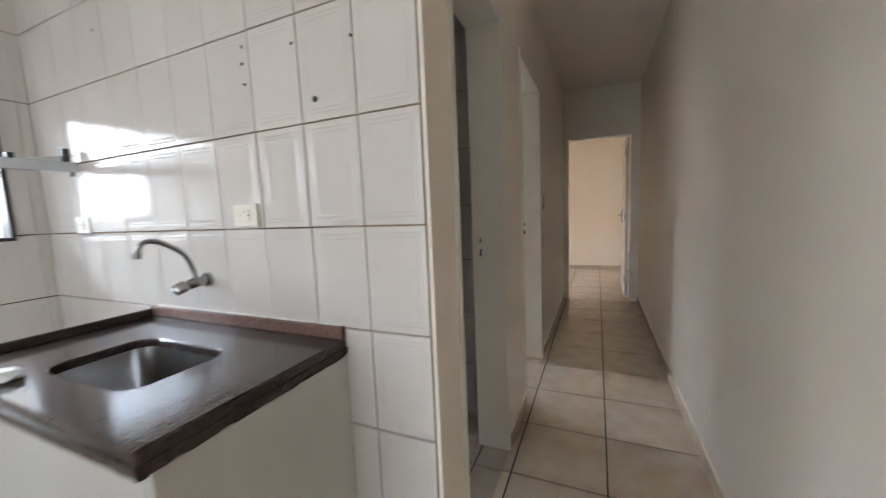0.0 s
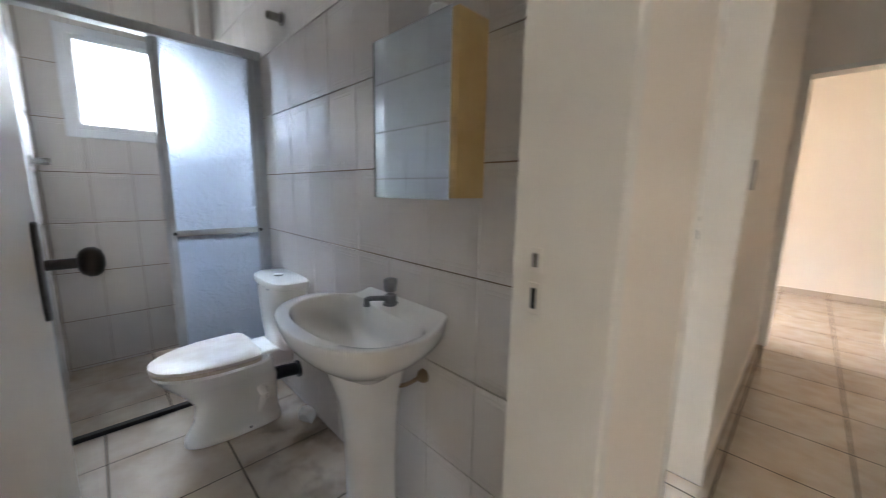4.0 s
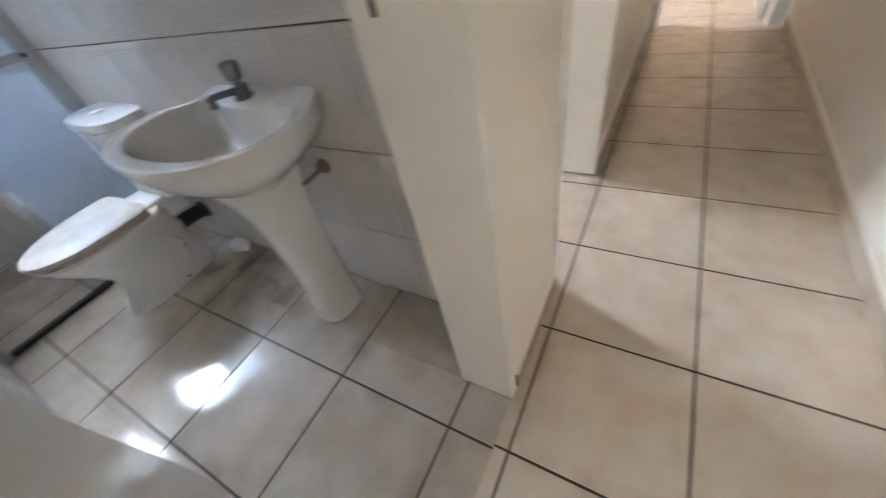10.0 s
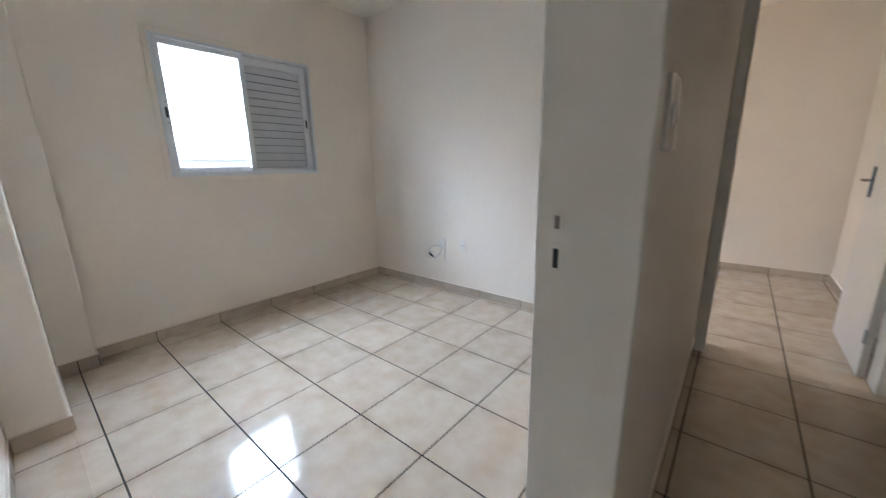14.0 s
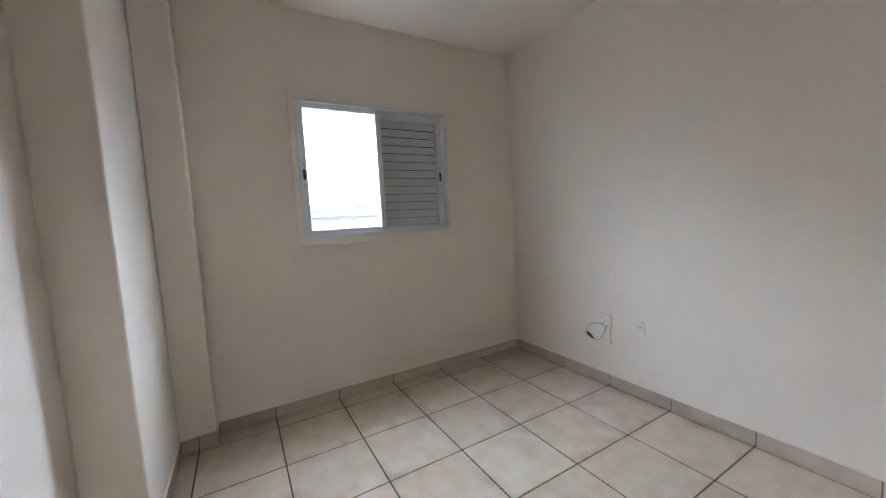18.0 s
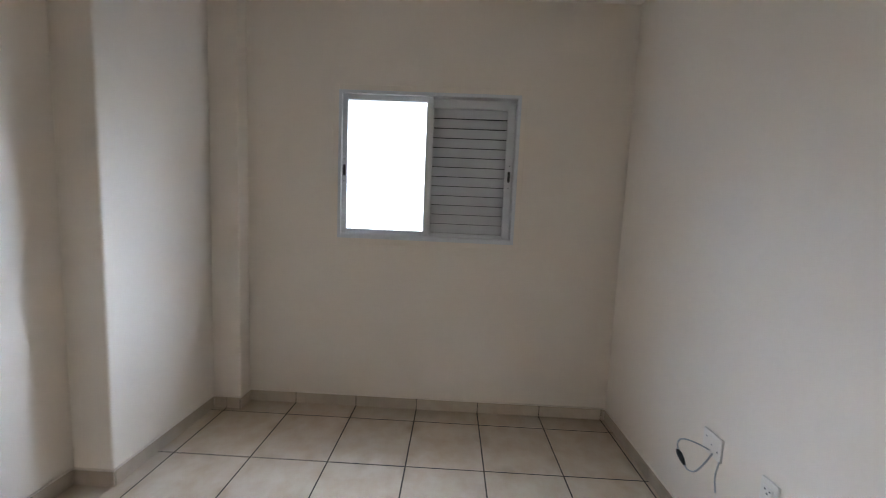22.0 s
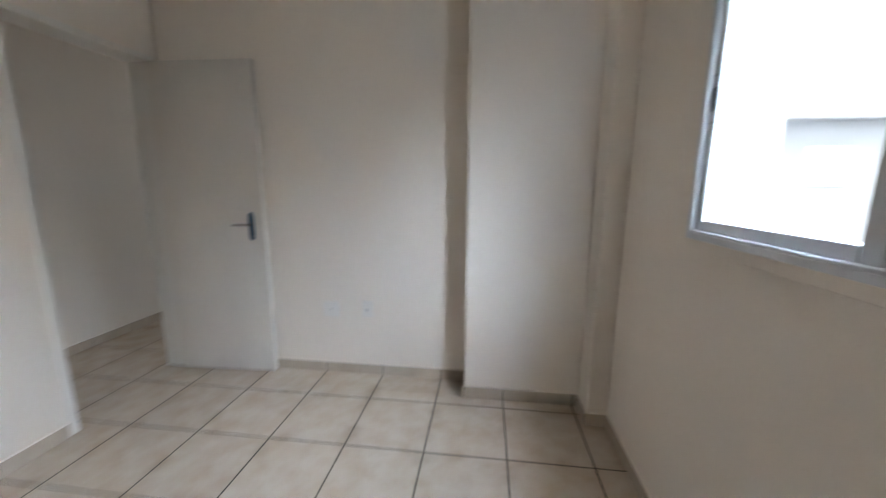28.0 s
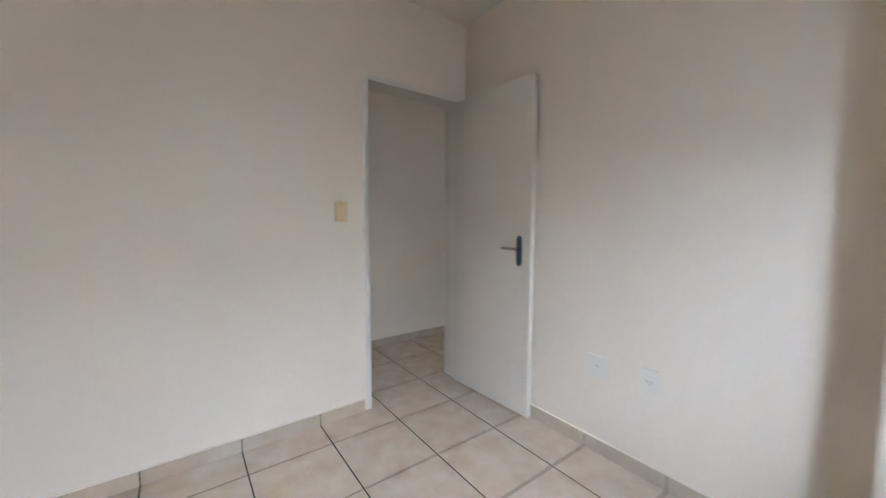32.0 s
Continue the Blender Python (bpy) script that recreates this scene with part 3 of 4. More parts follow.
def door_leaf(name, hinge, angle, width, label, lever_mat, knob=False, back=0.085, tall=0.094, high=2.058):
    """A flush leaf; angle: degrees of its run from +x, about the hinge. Thickness lies to its right hand."""
    ob = thing(name, (*hinge, 0), label, "door")
    m = pose(hinge[0], hinge[1], 0, 0, 0, angle)
    bm = box(0.004, width, -0.035, 0.0, 0.012, high, 0.002)
    bmesh.ops.transform(bm, matrix=m, verts=bm.verts)
    leaf = part("leaf", bm, GLOSS, ob)
    hx, hz = width - back, 1.045
    for s in (1, -1):
        y0 = 0.0 if s > 0 else -0.035
        rings = []
        for dy, r in ((0.0, 1.0), (0.005, 1.0), (0.008, 0.75)):
            rings.append([(hx + 0.021 * r * math.copysign(abs(math.cos(t)) ** 0.7, math.cos(t)), y0 + s * dy,
                           hz + tall * (0.9 + 0.1 * r) * math.copysign(abs(math.sin(t)) ** 0.45, math.sin(t)))
                          for t in [2 * math.pi * k / 24 for k in range(24)]])
        bm = loft(rings)
        bmesh.ops.transform(bm, matrix=m, verts=bm.verts)
        plate = part("handle_plate", bm, lever_mat, leaf, "dark oval metal handle plate", True)
        if knob:
            bm = tube([(hx, y0 + s * 0.006, hz + 0.01), (hx, y0 + s * 0.05, hz + 0.01)], 0.009)
            tube([(hx, y0 + s * q, hz + 0.01) for q in (0.045, 0.05, 0.058, 0.068, 0.076, 0.08)], [0.012, 0.021, 0.026, 0.026, 0.02, 0.008], 16, bm)
        else:
            bm = tube([(hx, y0 + s * 0.006, hz + 0.012), (hx, y0 + s * 0.045, hz + 0.012)], 0.008)
            tube(arc([(hx + 0.008, y0 + s * 0.045, hz + 0.012), (hx - 0.04, y0 + s * 0.05, hz + 0.014), (hx - 0.105, y0 + s * 0.044, hz + 0.012)]), 0.0075, 10, bm)
        bmesh.ops.transform(bm, matrix=m, verts=bm.verts)
        part("door_knob" if knob else "lever", bm, BRONZE if knob else CHROME, plate, "", True)
    for z in (0.25, 1.05, 1.85):
        bm = tube([(0.0, 0.004, z - 0.04), (0.0, 0.004, z + 0.04)], 0.006)
        bmesh.ops.transform(bm, matrix=m, verts=bm.verts)
        part("hinge", bm, ALU, leaf)
    return ob


door_leaf("bedroom_door", (-0.605, -0.640), 182.2, 0.70, "open white flush door with a dark handle plate", STEELB, high=2.08)
door_leaf("bathroom_door", (-0.595, -1.705), 180.0, 0.60, "open white flush bathroom door with a black knob", BRONZE, True, 0.062, 0.082)
door_leaf("back_bedroom_door", (0.28, 2.306), 90.0, 0.70, "open white flush door at the corridor end", STEELB, high=2.038)

# ---- bedroom window ----


def ring_frame(x0, x1, y0, y1, z0, z1, w, parent, mat, name):
    for nm, a0, a1, b0, b1 in ((name, y0, y0 + w, z0, z1), (name, y1 - w, y1, z0, z1), (name, y0 + w, y1 - w, z0, z0 + w), (name, y0 + w, y1 - w, z1 - w, z1)):
        part(nm, box(x0, x1, a0, a1, b0, b1, 0.002, segments=1), mat, parent)


def shutter_window(name, wx, y0, y1, z0, z1, label):
    """A sliding window: a glazed sash and a louvred metal sash side by side."""
    ob = thing(name, (wx, (y0 + y1) / 2, z0), label, "window", "", "structure")
    mid = y0 + (y1 - y0) * 0.503
    for a0, a1, b0, b1 in ((y0 - 0.035, y0, z0 - 0.035, z1 + 0.035), (y1, y1 + 0.035, z0 - 0.035, z1 + 0.035), (y0, y1, z0 - 0.035, z0), (y0, y1, z1, z1 + 0.035)):
        part("casing", box(wx - 0.002, wx + 0.006, a0, a1, b0, b1, 0.002, segments=1), PAINT, ob, "painted plaster margin")
    ring_frame(wx - 0.09, wx + 0.012, y0, y1, z0, z1, 0.022, ob, WALU, "outer_frame")
    part("sill_track", box(wx - 0.06, wx + 0.016, y0 + 0.022, y1 - 0.022, z0 + 0.022, z0 + 0.03, 0.001, segments=1), WALU, ob)
    # glazed sash
    sash = part("glazed_sash", box(wx - 0.035, wx - 0.002, y0 + 0.022, y0 + 0.056, z0 + 0.03, z1 - 0.022, 0.002, segments=1), WALU, ob)
    for a0, a1, b0, b1 in ((mid - 0.022, mid + 0.018, z0 + 0.03, z1 - 0.022), (y0 + 0.056, mid - 0.022, z0 + 0.03, z0 + 0.064), (y0 + 0.056, mid - 0.022, z1 - 0.056, z1 - 0.022)):
        part("sash_bar", box(wx - 0.035, wx - 0.002, a0, a1, b0, b1, 0.002, segments=1), WALU, sash)
    pane = part("pane", box(wx - 0.022, wx - 0.018, y0 + 0.05, mid - 0.016, z0 + 0.058, z1 - 0.05), CLEAR, sash)
    pane.visible_shadow = False
    # louvred sash
    lv = part("louvred_sash", box(wx - 0.075, wx - 0.042, y1 - 0.072, y1 - 0.024, z0 + 0.03, z1 - 0.022, 0.002, segments=1), WALU, ob)
    for a0, a1, b0, b1 in ((mid + 0.004, mid + 0.022, z0 + 0.03, z1 - 0.022), (mid + 0.022, y1 - 0.072, z0 + 0.03, z0 + 0.055), (mid + 0.022, y1 - 0.072, z1 - 0.078, z1 - 0.022)):
        part("sash_bar", box(wx - 0.075, wx - 0.042, a0, a1, b0, b1, 0.002, segments=1), WALU, lv)
    part("interlock", box(wx - 0.0425, wx - 0.0345, mid + 0.005, mid + 0.015, z0 + 0.03, z1 - 0.022), WALU, lv)
    pitch = (z1 - 0.078 - z0 - 0.055) / 13
    for k in range(13):
        zc = z0 + 0.055 + (k + 0.5) * pitch
        bm = bmesh.new()
        sect = [(-0.063, zc + pitch * 0.45), (-0.058, zc + pitch * 0.485), (-0.0455, zc - pitch * 0.40), (-0.0445, zc - pitch * 0.45), (-0.048, zc - pitch * 0.465), (-0.052, zc - pitch * 0.40)]
        rows = [[bm.verts.new((wx + a, yy, zz)) for a, zz in sect] for yy in (mid + 0.02, y1 - 0.07)]
        for q in range(len(sect)):
            bm.faces.new((rows[0][q], rows[0][(q + 1) % len(sect)], rows[1][(q + 1) % len(sect)], rows[1][q]))
        bm.faces.new(rows[0])
        bm.faces.new(rows[1][::-1])
        part("slat", bm, LOUVRE, lv)
    # black sheet that paints the unlit gap behind the slats dark
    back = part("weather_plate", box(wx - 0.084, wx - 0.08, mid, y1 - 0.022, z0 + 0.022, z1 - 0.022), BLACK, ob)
    for yy, xx in ((y0 + 0.036, wx - 0.002), (y1 - 0.046, wx - 0.042)):
        zc = (z0 + z1) / 2 - 0.03
        ring = [[(xx + dx, yy + 0.0085 * r * math.copysign(abs(math.cos(t)) ** 0.6, math.cos(t)), zc + 0.036 * r * math.copysign(abs(math.sin(t)) ** 0.5, math.sin(t)))
                 for t in [2 * math.pi * k / 16 for k in range(16)]] for dx, r in ((-0.001, 1), (0.002, 1), (0.003, 0.8))]
        part("latch", loft(ring), BLACK, ob, "black recessed latch")
        for dz in (-0.07, 0.07):
            part("screw", tube([(xx - 0.001, yy, zc + dz), (xx + 0.0015, yy, zc + dz)], 0.0035, 8), BLACK, ob)
    return ob


shutter_window("window_1", -3.452, 0.27, 1.412, 1.15, 2.08, "white sliding window, one clear sash and one louvred sash")
# unseen copy of the bedroom window, added as the back bedroom's light source
shutter_window("added_window_2", -3.452, 2.95, 4.05, 1.145, 2.05, "white sliding window, one clear sash and one louvred sash")


def small_window(name, x_in, x_out, y0, y1, z0, z1, label, w=0.03, frame_mat=WALU):
    ob = thing(name, (x_in, (y0 + y1) / 2, z0), label, "window", "", "structure")
    ring_frame(x_out, x_in + 0.012, y0, y1, z0, z1, w, ob, frame_mat, "frame_bar")
    pane = part("pane", box(x_out + 0.02, x_out + 0.024, y0 + w, y1 - w, z0 + w, z1 - w), CLEAR, ob)
    pane.visible_shadow = False
    return ob


bath_window = small_window("window_3", -3.4515, -3.55, -1.62, -1.02, 1.52, 2.06, "small white framed bathroom window", 0.028)
for a0, a1, b0, b1 in ((-1.67, -1.62, 1.47, 2.11), (-1.02, -0.97, 1.47, 2.11), (-1.62, -1.02, 1.47, 1.52), (-1.62, -1.02, 2.06, 2.11)):
    part("casing", box(-3.4575, -3.44, a0, a1, b0, b1, 0.003, segments=1), WALU, bath_window)
small_window("window_4", -2.5495, -2.64, -2.85, -2.035, 1.175, 1.80, "dark framed kitchen window", 0.016, BRONZE)

# assumed opening, never in view, added to hold the living-room fill lamp
glazed = thing("added_window_5", (-1.15, -4.68, 0.06), "unseen glazed opening, added to let fill light in behind the start", "window", "", "structure")
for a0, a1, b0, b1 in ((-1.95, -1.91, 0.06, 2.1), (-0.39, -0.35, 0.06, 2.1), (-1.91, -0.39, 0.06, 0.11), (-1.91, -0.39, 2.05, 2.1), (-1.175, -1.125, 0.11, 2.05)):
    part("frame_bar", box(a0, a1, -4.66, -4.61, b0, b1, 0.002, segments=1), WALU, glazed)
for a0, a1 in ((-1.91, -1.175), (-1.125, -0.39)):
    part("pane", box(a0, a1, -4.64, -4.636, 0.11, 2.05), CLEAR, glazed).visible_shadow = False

# ---- switches and sockets ----


def plate(name, axis, at, side, a, z, w, h, mat, label, category, dots=(), rocker=None, group=""):
    """A wall plate on the face `at`, looking to `side`."""
    base = (at, a, z - h / 2) if axis == "x" else (a, at, z - h / 2)
    ob = thing(name, base, label, category, group)

    def slab(d0, d1, a0, a1, z0, z1, bev):
        d0, d1 = sorted((at + side * d0, at + side * d1))
        return box(d0, d1, a0, a1, z0, z1, bev) if axis == "x" else box(a0, a1, d0, d1, z0, z1, bev)

    part("cover", slab(0.0, 0.009, a - w / 2, a + w / 2, z - h / 2, z + h / 2, 0.003), mat, ob)
    if rocker:
        part("rocker", slab(0.008, 0.013, a - rocker[0] / 2, a + rocker[0] / 2, z - rocker[1] / 2, z + rocker[1] / 2, 0.002), mat, ob)
    for da, dz in dots:
        top = 0.0136 if rocker and abs(da) < rocker[0] / 2 and abs(dz) < rocker[1] / 2 else 0.0094
        part("pin_hole", slab(0.0085, top, a + da - 0.0026, a + da + 0.0026, z + dz - 0.0026, z + dz + 0.0026, 0.0), BLACK, ob)
    return ob


plate("light_switch", "x", -0.61, -1, 0.262, 1.28, 0.075, 0.122, YELLOWP, "yellowed cream light switch beside the bedroom door", "light switch",
      ((0, 0.047), (0, -0.047)), (0.022, 0.036))
plate("light_switch", "x", -0.455, 1, 0.208, 1.265, 0.075, 0.115, GREYP, "greyish light switch on the corridor wall", "light switch", ((0, 0.042), (0, -0.042)), (0.022, 0.034))
plate("power_socket", "y", -0.70, 1, -1.975, 0.482, 0.075, 0.115, SOCKETP, "white power socket low on the bedroom wall", "socket", ((-0.009, 0.0), (0.009, 0.0), (0, -0.012)), (0.04, 0.05), "bedroom sockets")
plate("blank_plate", "y", -0.70, 1, -1.715, 0.470, 0.115, 0.11, SOCKETP, "white cable outlet plate low on the wall", "socket", ((0, 0.0),), None, "bedroom sockets")
plate("power_socket", "y", 2.10, -1, -2.262, 0.462, 0.062, 0.09, SOCKETP, "white power socket low on the bedroom wall", "socket", ((-0.009, 0.012), (0.009, 0.012), (0, 0.0)), (0.034, 0.044), "bedroom sockets")
plate("cable_outlet", "y", 2.10, -1, -2.517, 0.46, 0.10, 0.095, SOCKETP, "white cable outlet plate with a loose cable", "socket", ((-0.03, 0.02), (0.0, 0.0), (0.03, -0.012)), None, "bedroom sockets")
plate("power_socket", "y", -1.9215, -1, -1.136, 1.245, 0.115, 0.075, CREAM, "cream wall socket above the sink", "socket", ((-0.02, 0), (0.0, 0.01), (0.02, 0)), (0.05, 0.04))
plate("power_socket", "y", -1.9215, -1, -2.20, 1.235, 0.115, 0.075, SOCKETP, "white wall socket beside the kitchen window", "socket", ((-0.02, 0), (0.02, 0)), (0.05, 0.04))

cable = thing("loose_cable", (-2.52, 2.09, 0.40), "grey antenna cable with a dark plug hanging from the plate", "cable")
part("cord", tube(arc([(-2.52, 2.087, 0.435), (-2.545, 2.052, 0.445), (-2.595, 2.032, 0.43), (-2.625, 2.032, 0.395), (-2.62, 2.032, 0.362)]), 0.003, 8), ALU, cable)
part("cord", tube(arc([(-2.505, 2.088, 0.43), (-2.49, 2.052, 0.40), (-2.515, 2.037, 0.345), (-2.55, 2.032, 0.325), (-2.575, 2.032, 0.33)]), 0.003, 8), ALU, cable)
part("cord", tube(arc([(-2.47, 2.09, 0.42), (-2.465, 2.077, 0.36), (-2.46, 2.082, 0.30)]), 0.0025, 8), ALU, cable)
part("plug", tube([(-2.625, 2.032, 0.362), (-2.61, 2.032, 0.355), (-2.59, 2.032, 0.342), (-2.57, 2.032, 0.33)], [0.006, 0.011, 0.010, 0.005], 10), BLACK, cable, "small black plug")

lampbase = thing("ceiling_rose", (-2.875, 1.06, H - 0.03), "round white ceiling lamp base without a shade", "ceiling lamp")
part("base", tube([(-2.875, 1.06, H), (-2.875, 1.06, H - 0.012), (-2.875, 1.06, H - 0.022), (-2.875, 1.06, H - 0.03)], [0.055, 0.055, 0.045, 0.02], 24), PLAST, lampbase, "", True)

# ---- bathroom: wash basin ----
BX = -1.232
basin = thing("wash_basin", (BX, -0.95, 0), "white china pedestal wash basin", "wash basin")
N = 64


def rim_ring(z, s, rise=0.0):
    """D-shaped outline: straight at the wall, widest in the middle, round at the front."""
    ring = []
    for k in range(N):
        t = 2 * math.pi * k / N
        c, q = math.cos(t), math.sin(t)
        if q < 0:
            x, y = 0.288 * math.copysign(abs(c) ** 0.86, c), -0.222 * abs(q) ** 0.9
        else:
            u = min(1.0, q / 0.8)
            k = min(1.0, max(0.0, (u - 0.12) / 0.5))
            side = 0.288 - 0.061 * u ** 1.6 if c > 0 else 0.288 - 0.088 * k * k * (3 - 2 * k)
            x = math.copysign(side * min(1.0, abs(c) / 0.6 if q > 0.8 else 1.0), c)
            y = 0.168 * u
        if c < 0:
            x *= 1 + 0.11 * max(0.0, 1 - max(0.0, y) / 0.11)
        back = max(0.0, (y - 0.03) / 0.138)
        ring.append((BX + x * s, -1.03 + (y * s if y < 0 else y * (1 - (1 - s) * 0.35)), z + rise * back * back))
    return ring


outer = [rim_ring(0.60, 0.34), rim_ring(0.635, 0.46), rim_ring(0.665, 0.62), rim_ring(0.695, 0.78), rim_ring(0.725, 0.90), rim_ring(0.75, 0.958, 0.004), rim_ring(0.772, 0.984, 0.010), rim_ring(0.786, 0.998, 0.016),
         rim_ring(0.7925, 1.0, 0.019), rim_ring(0.7965, 0.994, 0.0195), rim_ring(0.7975, 0.984, 0.0195), rim_ring(0.7965, 0.93, 0.019)]


def bowl(z, s, shift=0.0):
    """The hollow: lobed at its two back corners, where the tap's ledge juts into it, and wide at the front."""
    ring = oval(BX - 0.006, -1.05 + shift, z, 0.268 * s, 0.160 * s, 0.135 * s, N, 2.25, 3.4)
    depth = min(1.0, max(0.0, (s - 0.6) / 0.35))
    out = []
    for x, y, zz in ring:
        u = (x - BX - 0.025) / (0.150 * s)
        ledge = max(0.0, 1 - (u - 0.62) / 0.45) if u > 0.62 else min(1.0, max(0.0, (u + 1.3) / 0.9))
        ledge = ledge * ledge * (3 - 2 * ledge)
        if y > -1.03:
            y -= 0.036 * ledge * depth
        out.append((x, y, zz))
    return out


inner = [bowl(0.7955, 1.0), bowl(0.7935, 0.988), bowl(0.785, 0.968), bowl(0.765, 0.93), bowl(0.735, 0.85), bowl(0.705, 0.70, 0.006), bowl(0.684, 0.48, 0.012), bowl(0.672, 0.24, 0.016), bowl(0.667, 0.11, 0.018)]
part("bowl", loft(outer + inner), CHINA, basin, "", True)
part("drain", tube([(BX - 0.004, -1.032, 0.664), (BX - 0.004, -1.032, 0.6705), (BX - 0.004, -1.032, 0.6715)], [0.027, 0.027, 0.021], 24), DRAINM, basin, "rust-stained drain", True)
part("drain_hole", tube([(BX - 0.004, -1.032, 0.668), (BX - 0.004, -1.032, 0.6725)], 0.012, 18), RUST, basin)
ped = [oval(BX + 0.01, -1.00, z, a, f, b, 28, 2.6, 4.0) for z, a, f, b in ((0.0, 0.08, 0.095, 0.075), (0.015, 0.08, 0.095, 0.075), (0.03, 0.077, 0.091, 0.075), (0.14, 0.070, 0.084, 0.07), (0.28, 0.070, 0.084, 0.07),
       (0.42, 0.074, 0.092, 0.075), (0.52, 0.082, 0.105, 0.08), (0.60, 0.098, 0.13, 0.09), (0.66, 0.115, 0.155, 0.095))]
part("pedestal", loft(ped), CHINA, basin, "", True)

TX0, TY0, TZ0 = BX + 0.002, -0.91, 0.808
tap = thing("basin_tap", (TX0, TY0, TZ0), "dull grey metal basin tap", "tap")
part("tap_body", tube([(TX0, TY0, TZ0 - 0.004), (TX0, TY0, TZ0 + 0.003), (TX0, TY0, TZ0 + 0.004), (TX0, TY0, TZ0 + 0.030), (TX0, TY0, TZ0 + 0.032), (TX0, TY0, TZ0 + 0.042)], [0.026, 0.026, 0.021, 0.020, 0.012, 0.011], 20), TAPM, tap, "", True)
part("spout", tube([(TX0 - 0.003, TY0 - 0.008, TZ0 + 0.018), (TX0 - 0.012, TY0 - 0.04, TZ0 + 0.023), (TX0 - 0.021, TY0 - 0.070, TZ0 + 0.025), (TX0 - 0.0235, TY0 - 0.079, TZ0 + 0.021)], [0.010, 0.0085, 0.0085, 0.0085], 14), TAPM, tap, "", True)
part("nozzle", tube([(TX0 - 0.0235, TY0 - 0.078, TZ0 + 0.028), (TX0 - 0.0235, TY0 - 0.078, TZ0 + 0.010), (TX0 - 0.0235, TY0 - 0.078, TZ0 + 0.009), (TX0 - 0.0235, TY0 - 0.078, TZ0 + 0.001)], [0.0095, 0.0095, 0.0115, 0.0115], 14), TAPM, tap, "", True)
rings = []
for dz, r in ((0.040, 0.012), (0.043, 0.017), (0.052, 0.020), (0.078, 0.0225), (0.085, 0.020), (0.088, 0.012)):
    rings.append([(TX0 + r * (1 + 0.07 * math.cos(6 * a)) * math.cos(a), TY0 + r * (1 + 0.07 * math.cos(6 * a)) * math.sin(a), TZ0 + dz) for a in [2 * math.pi * k / 36 for k in range(36)]])
part("tap_head", loft(rings), TAPM, tap, "fluted metal tap handle", True)

supply = thing("supply_hose", (-1.112, -0.862, 0.575), "brownish metal water hose under the basin", "pipe")
part("wall_cap", tube([(-1.112, -0.8605, 0.575), (-1.112, -0.873, 0.575), (-1.112, -0.885, 0.575)], [0.024, 0.022, 0.012], 16), BROWNM, supply, "", True)
part("hose", tube(arc([(-1.112, -0.88, 0.575), (-1.13, -0.93, 0.56), (-1.17, -0.955, 0.552), (-1.20, -0.95, 0.556)]), 0.007, 10), BROWNM, supply)

# ---- bathroom: toilet ----
TX = -2.15
toilet = thing("toilet", (TX, -1.2, 0), "white china toilet with a closed seat lid", "toilet")
rings = [oval(TX, cy, z, a, f, b, 44, 2.3, 4.0) for z, cy, a, f, b in ((0.0, -1.20, 0.084, 0.205, 0.21), (0.008, -1.20, 0.088, 0.208, 0.213), (0.035, -1.20, 0.086, 0.203, 0.21), (0.05, -1.20, 0.077, 0.195, 0.205),
         (0.11, -1.195, 0.070, 0.165, 0.195), (0.19, -1.19, 0.074, 0.165, 0.19), (0.25, -1.19, 0.10, 0.205, 0.19), (0.30, -1.195, 0.138, 0.245, 0.18), (0.345, -1.205, 0.168, 0.272, 0.18), (0.375, -1.21, 0.179, 0.285, 0.175), (0.385, -1.21, 0.172, 0.278, 0.168))]
part("bowl", loft(rings), CHINA, toilet, "", True)
for side in (-1, 1):
    run = arc([(TX + side * 0.055, -1.27, 0.20), (TX + side * 0.062, -1.19, 0.245), (TX + side * 0.066, -1.11, 0.235), (TX + side * 0.066, -1.075, 0.17), (TX + side * 0.062, -1.09, 0.10), (TX + side * 0.055, -1.13, 0.055)], 6)
    part("trapway", tube(run, [0.008 + 0.015 * math.sin(math.pi * (k + 1) / (len(run) + 1)) for k in range(len(run))], 14), CHINA, toilet, "moulded trapway relief", True)
    part("floor_bolt", tube([(TX + side * 0.082, -1.15, 0.024), (TX + side * 0.0895, -1.15, 0.024)], 0.006, 10), BLACK, toilet)
part("tank_shelf", box(TX - 0.11, TX + 0.11, -1.09, -0.93, 0.30, 0.40, 0.02, segments=3), CHINA, toilet, "", True)
part("seat", loft([oval(TX, -1.21, z, a, f, b, 44, 2.15, 6.0) for z, a, f, b in ((0.386, 0.172, 0.28, 0.115), (0.388, 0.18, 0.29, 0.12), (0.40, 0.182, 0.292, 0.12), (0.405, 0.178, 0.287, 0.118))]), GAPTONE, toilet, "plastic seat, coloured dark for the gap under the lid", True)
part("seat_lid", loft([oval(TX, -1.21, z, a, f, b, 44, 2.15, 6.0) for z, a, f, b in ((0.406, 0.178, 0.288, 0.115), (0.409, 0.183, 0.294, 0.118), (0.42, 0.182, 0.293, 0.118), (0.428, 0.165, 0.27, 0.108), (0.431, 0.10, 0.17, 0.07))]), SEATM, toilet, "scuffed brown-stained plastic lid", True)
for dx in (-0.07, 0.07):
    part("seat_hinge", tube([(TX + dx - 0.02, -1.095, 0.408), (TX + dx + 0.02, -1.095, 0.408)], 0.012, 12), PLAST, toilet, "", True)


def tank_ring(z, s):
    return oval(TX + 0.0, -0.935, z, 0.195 * s, 0.10 * s, 0.068, 36, 3.2, 9.0)


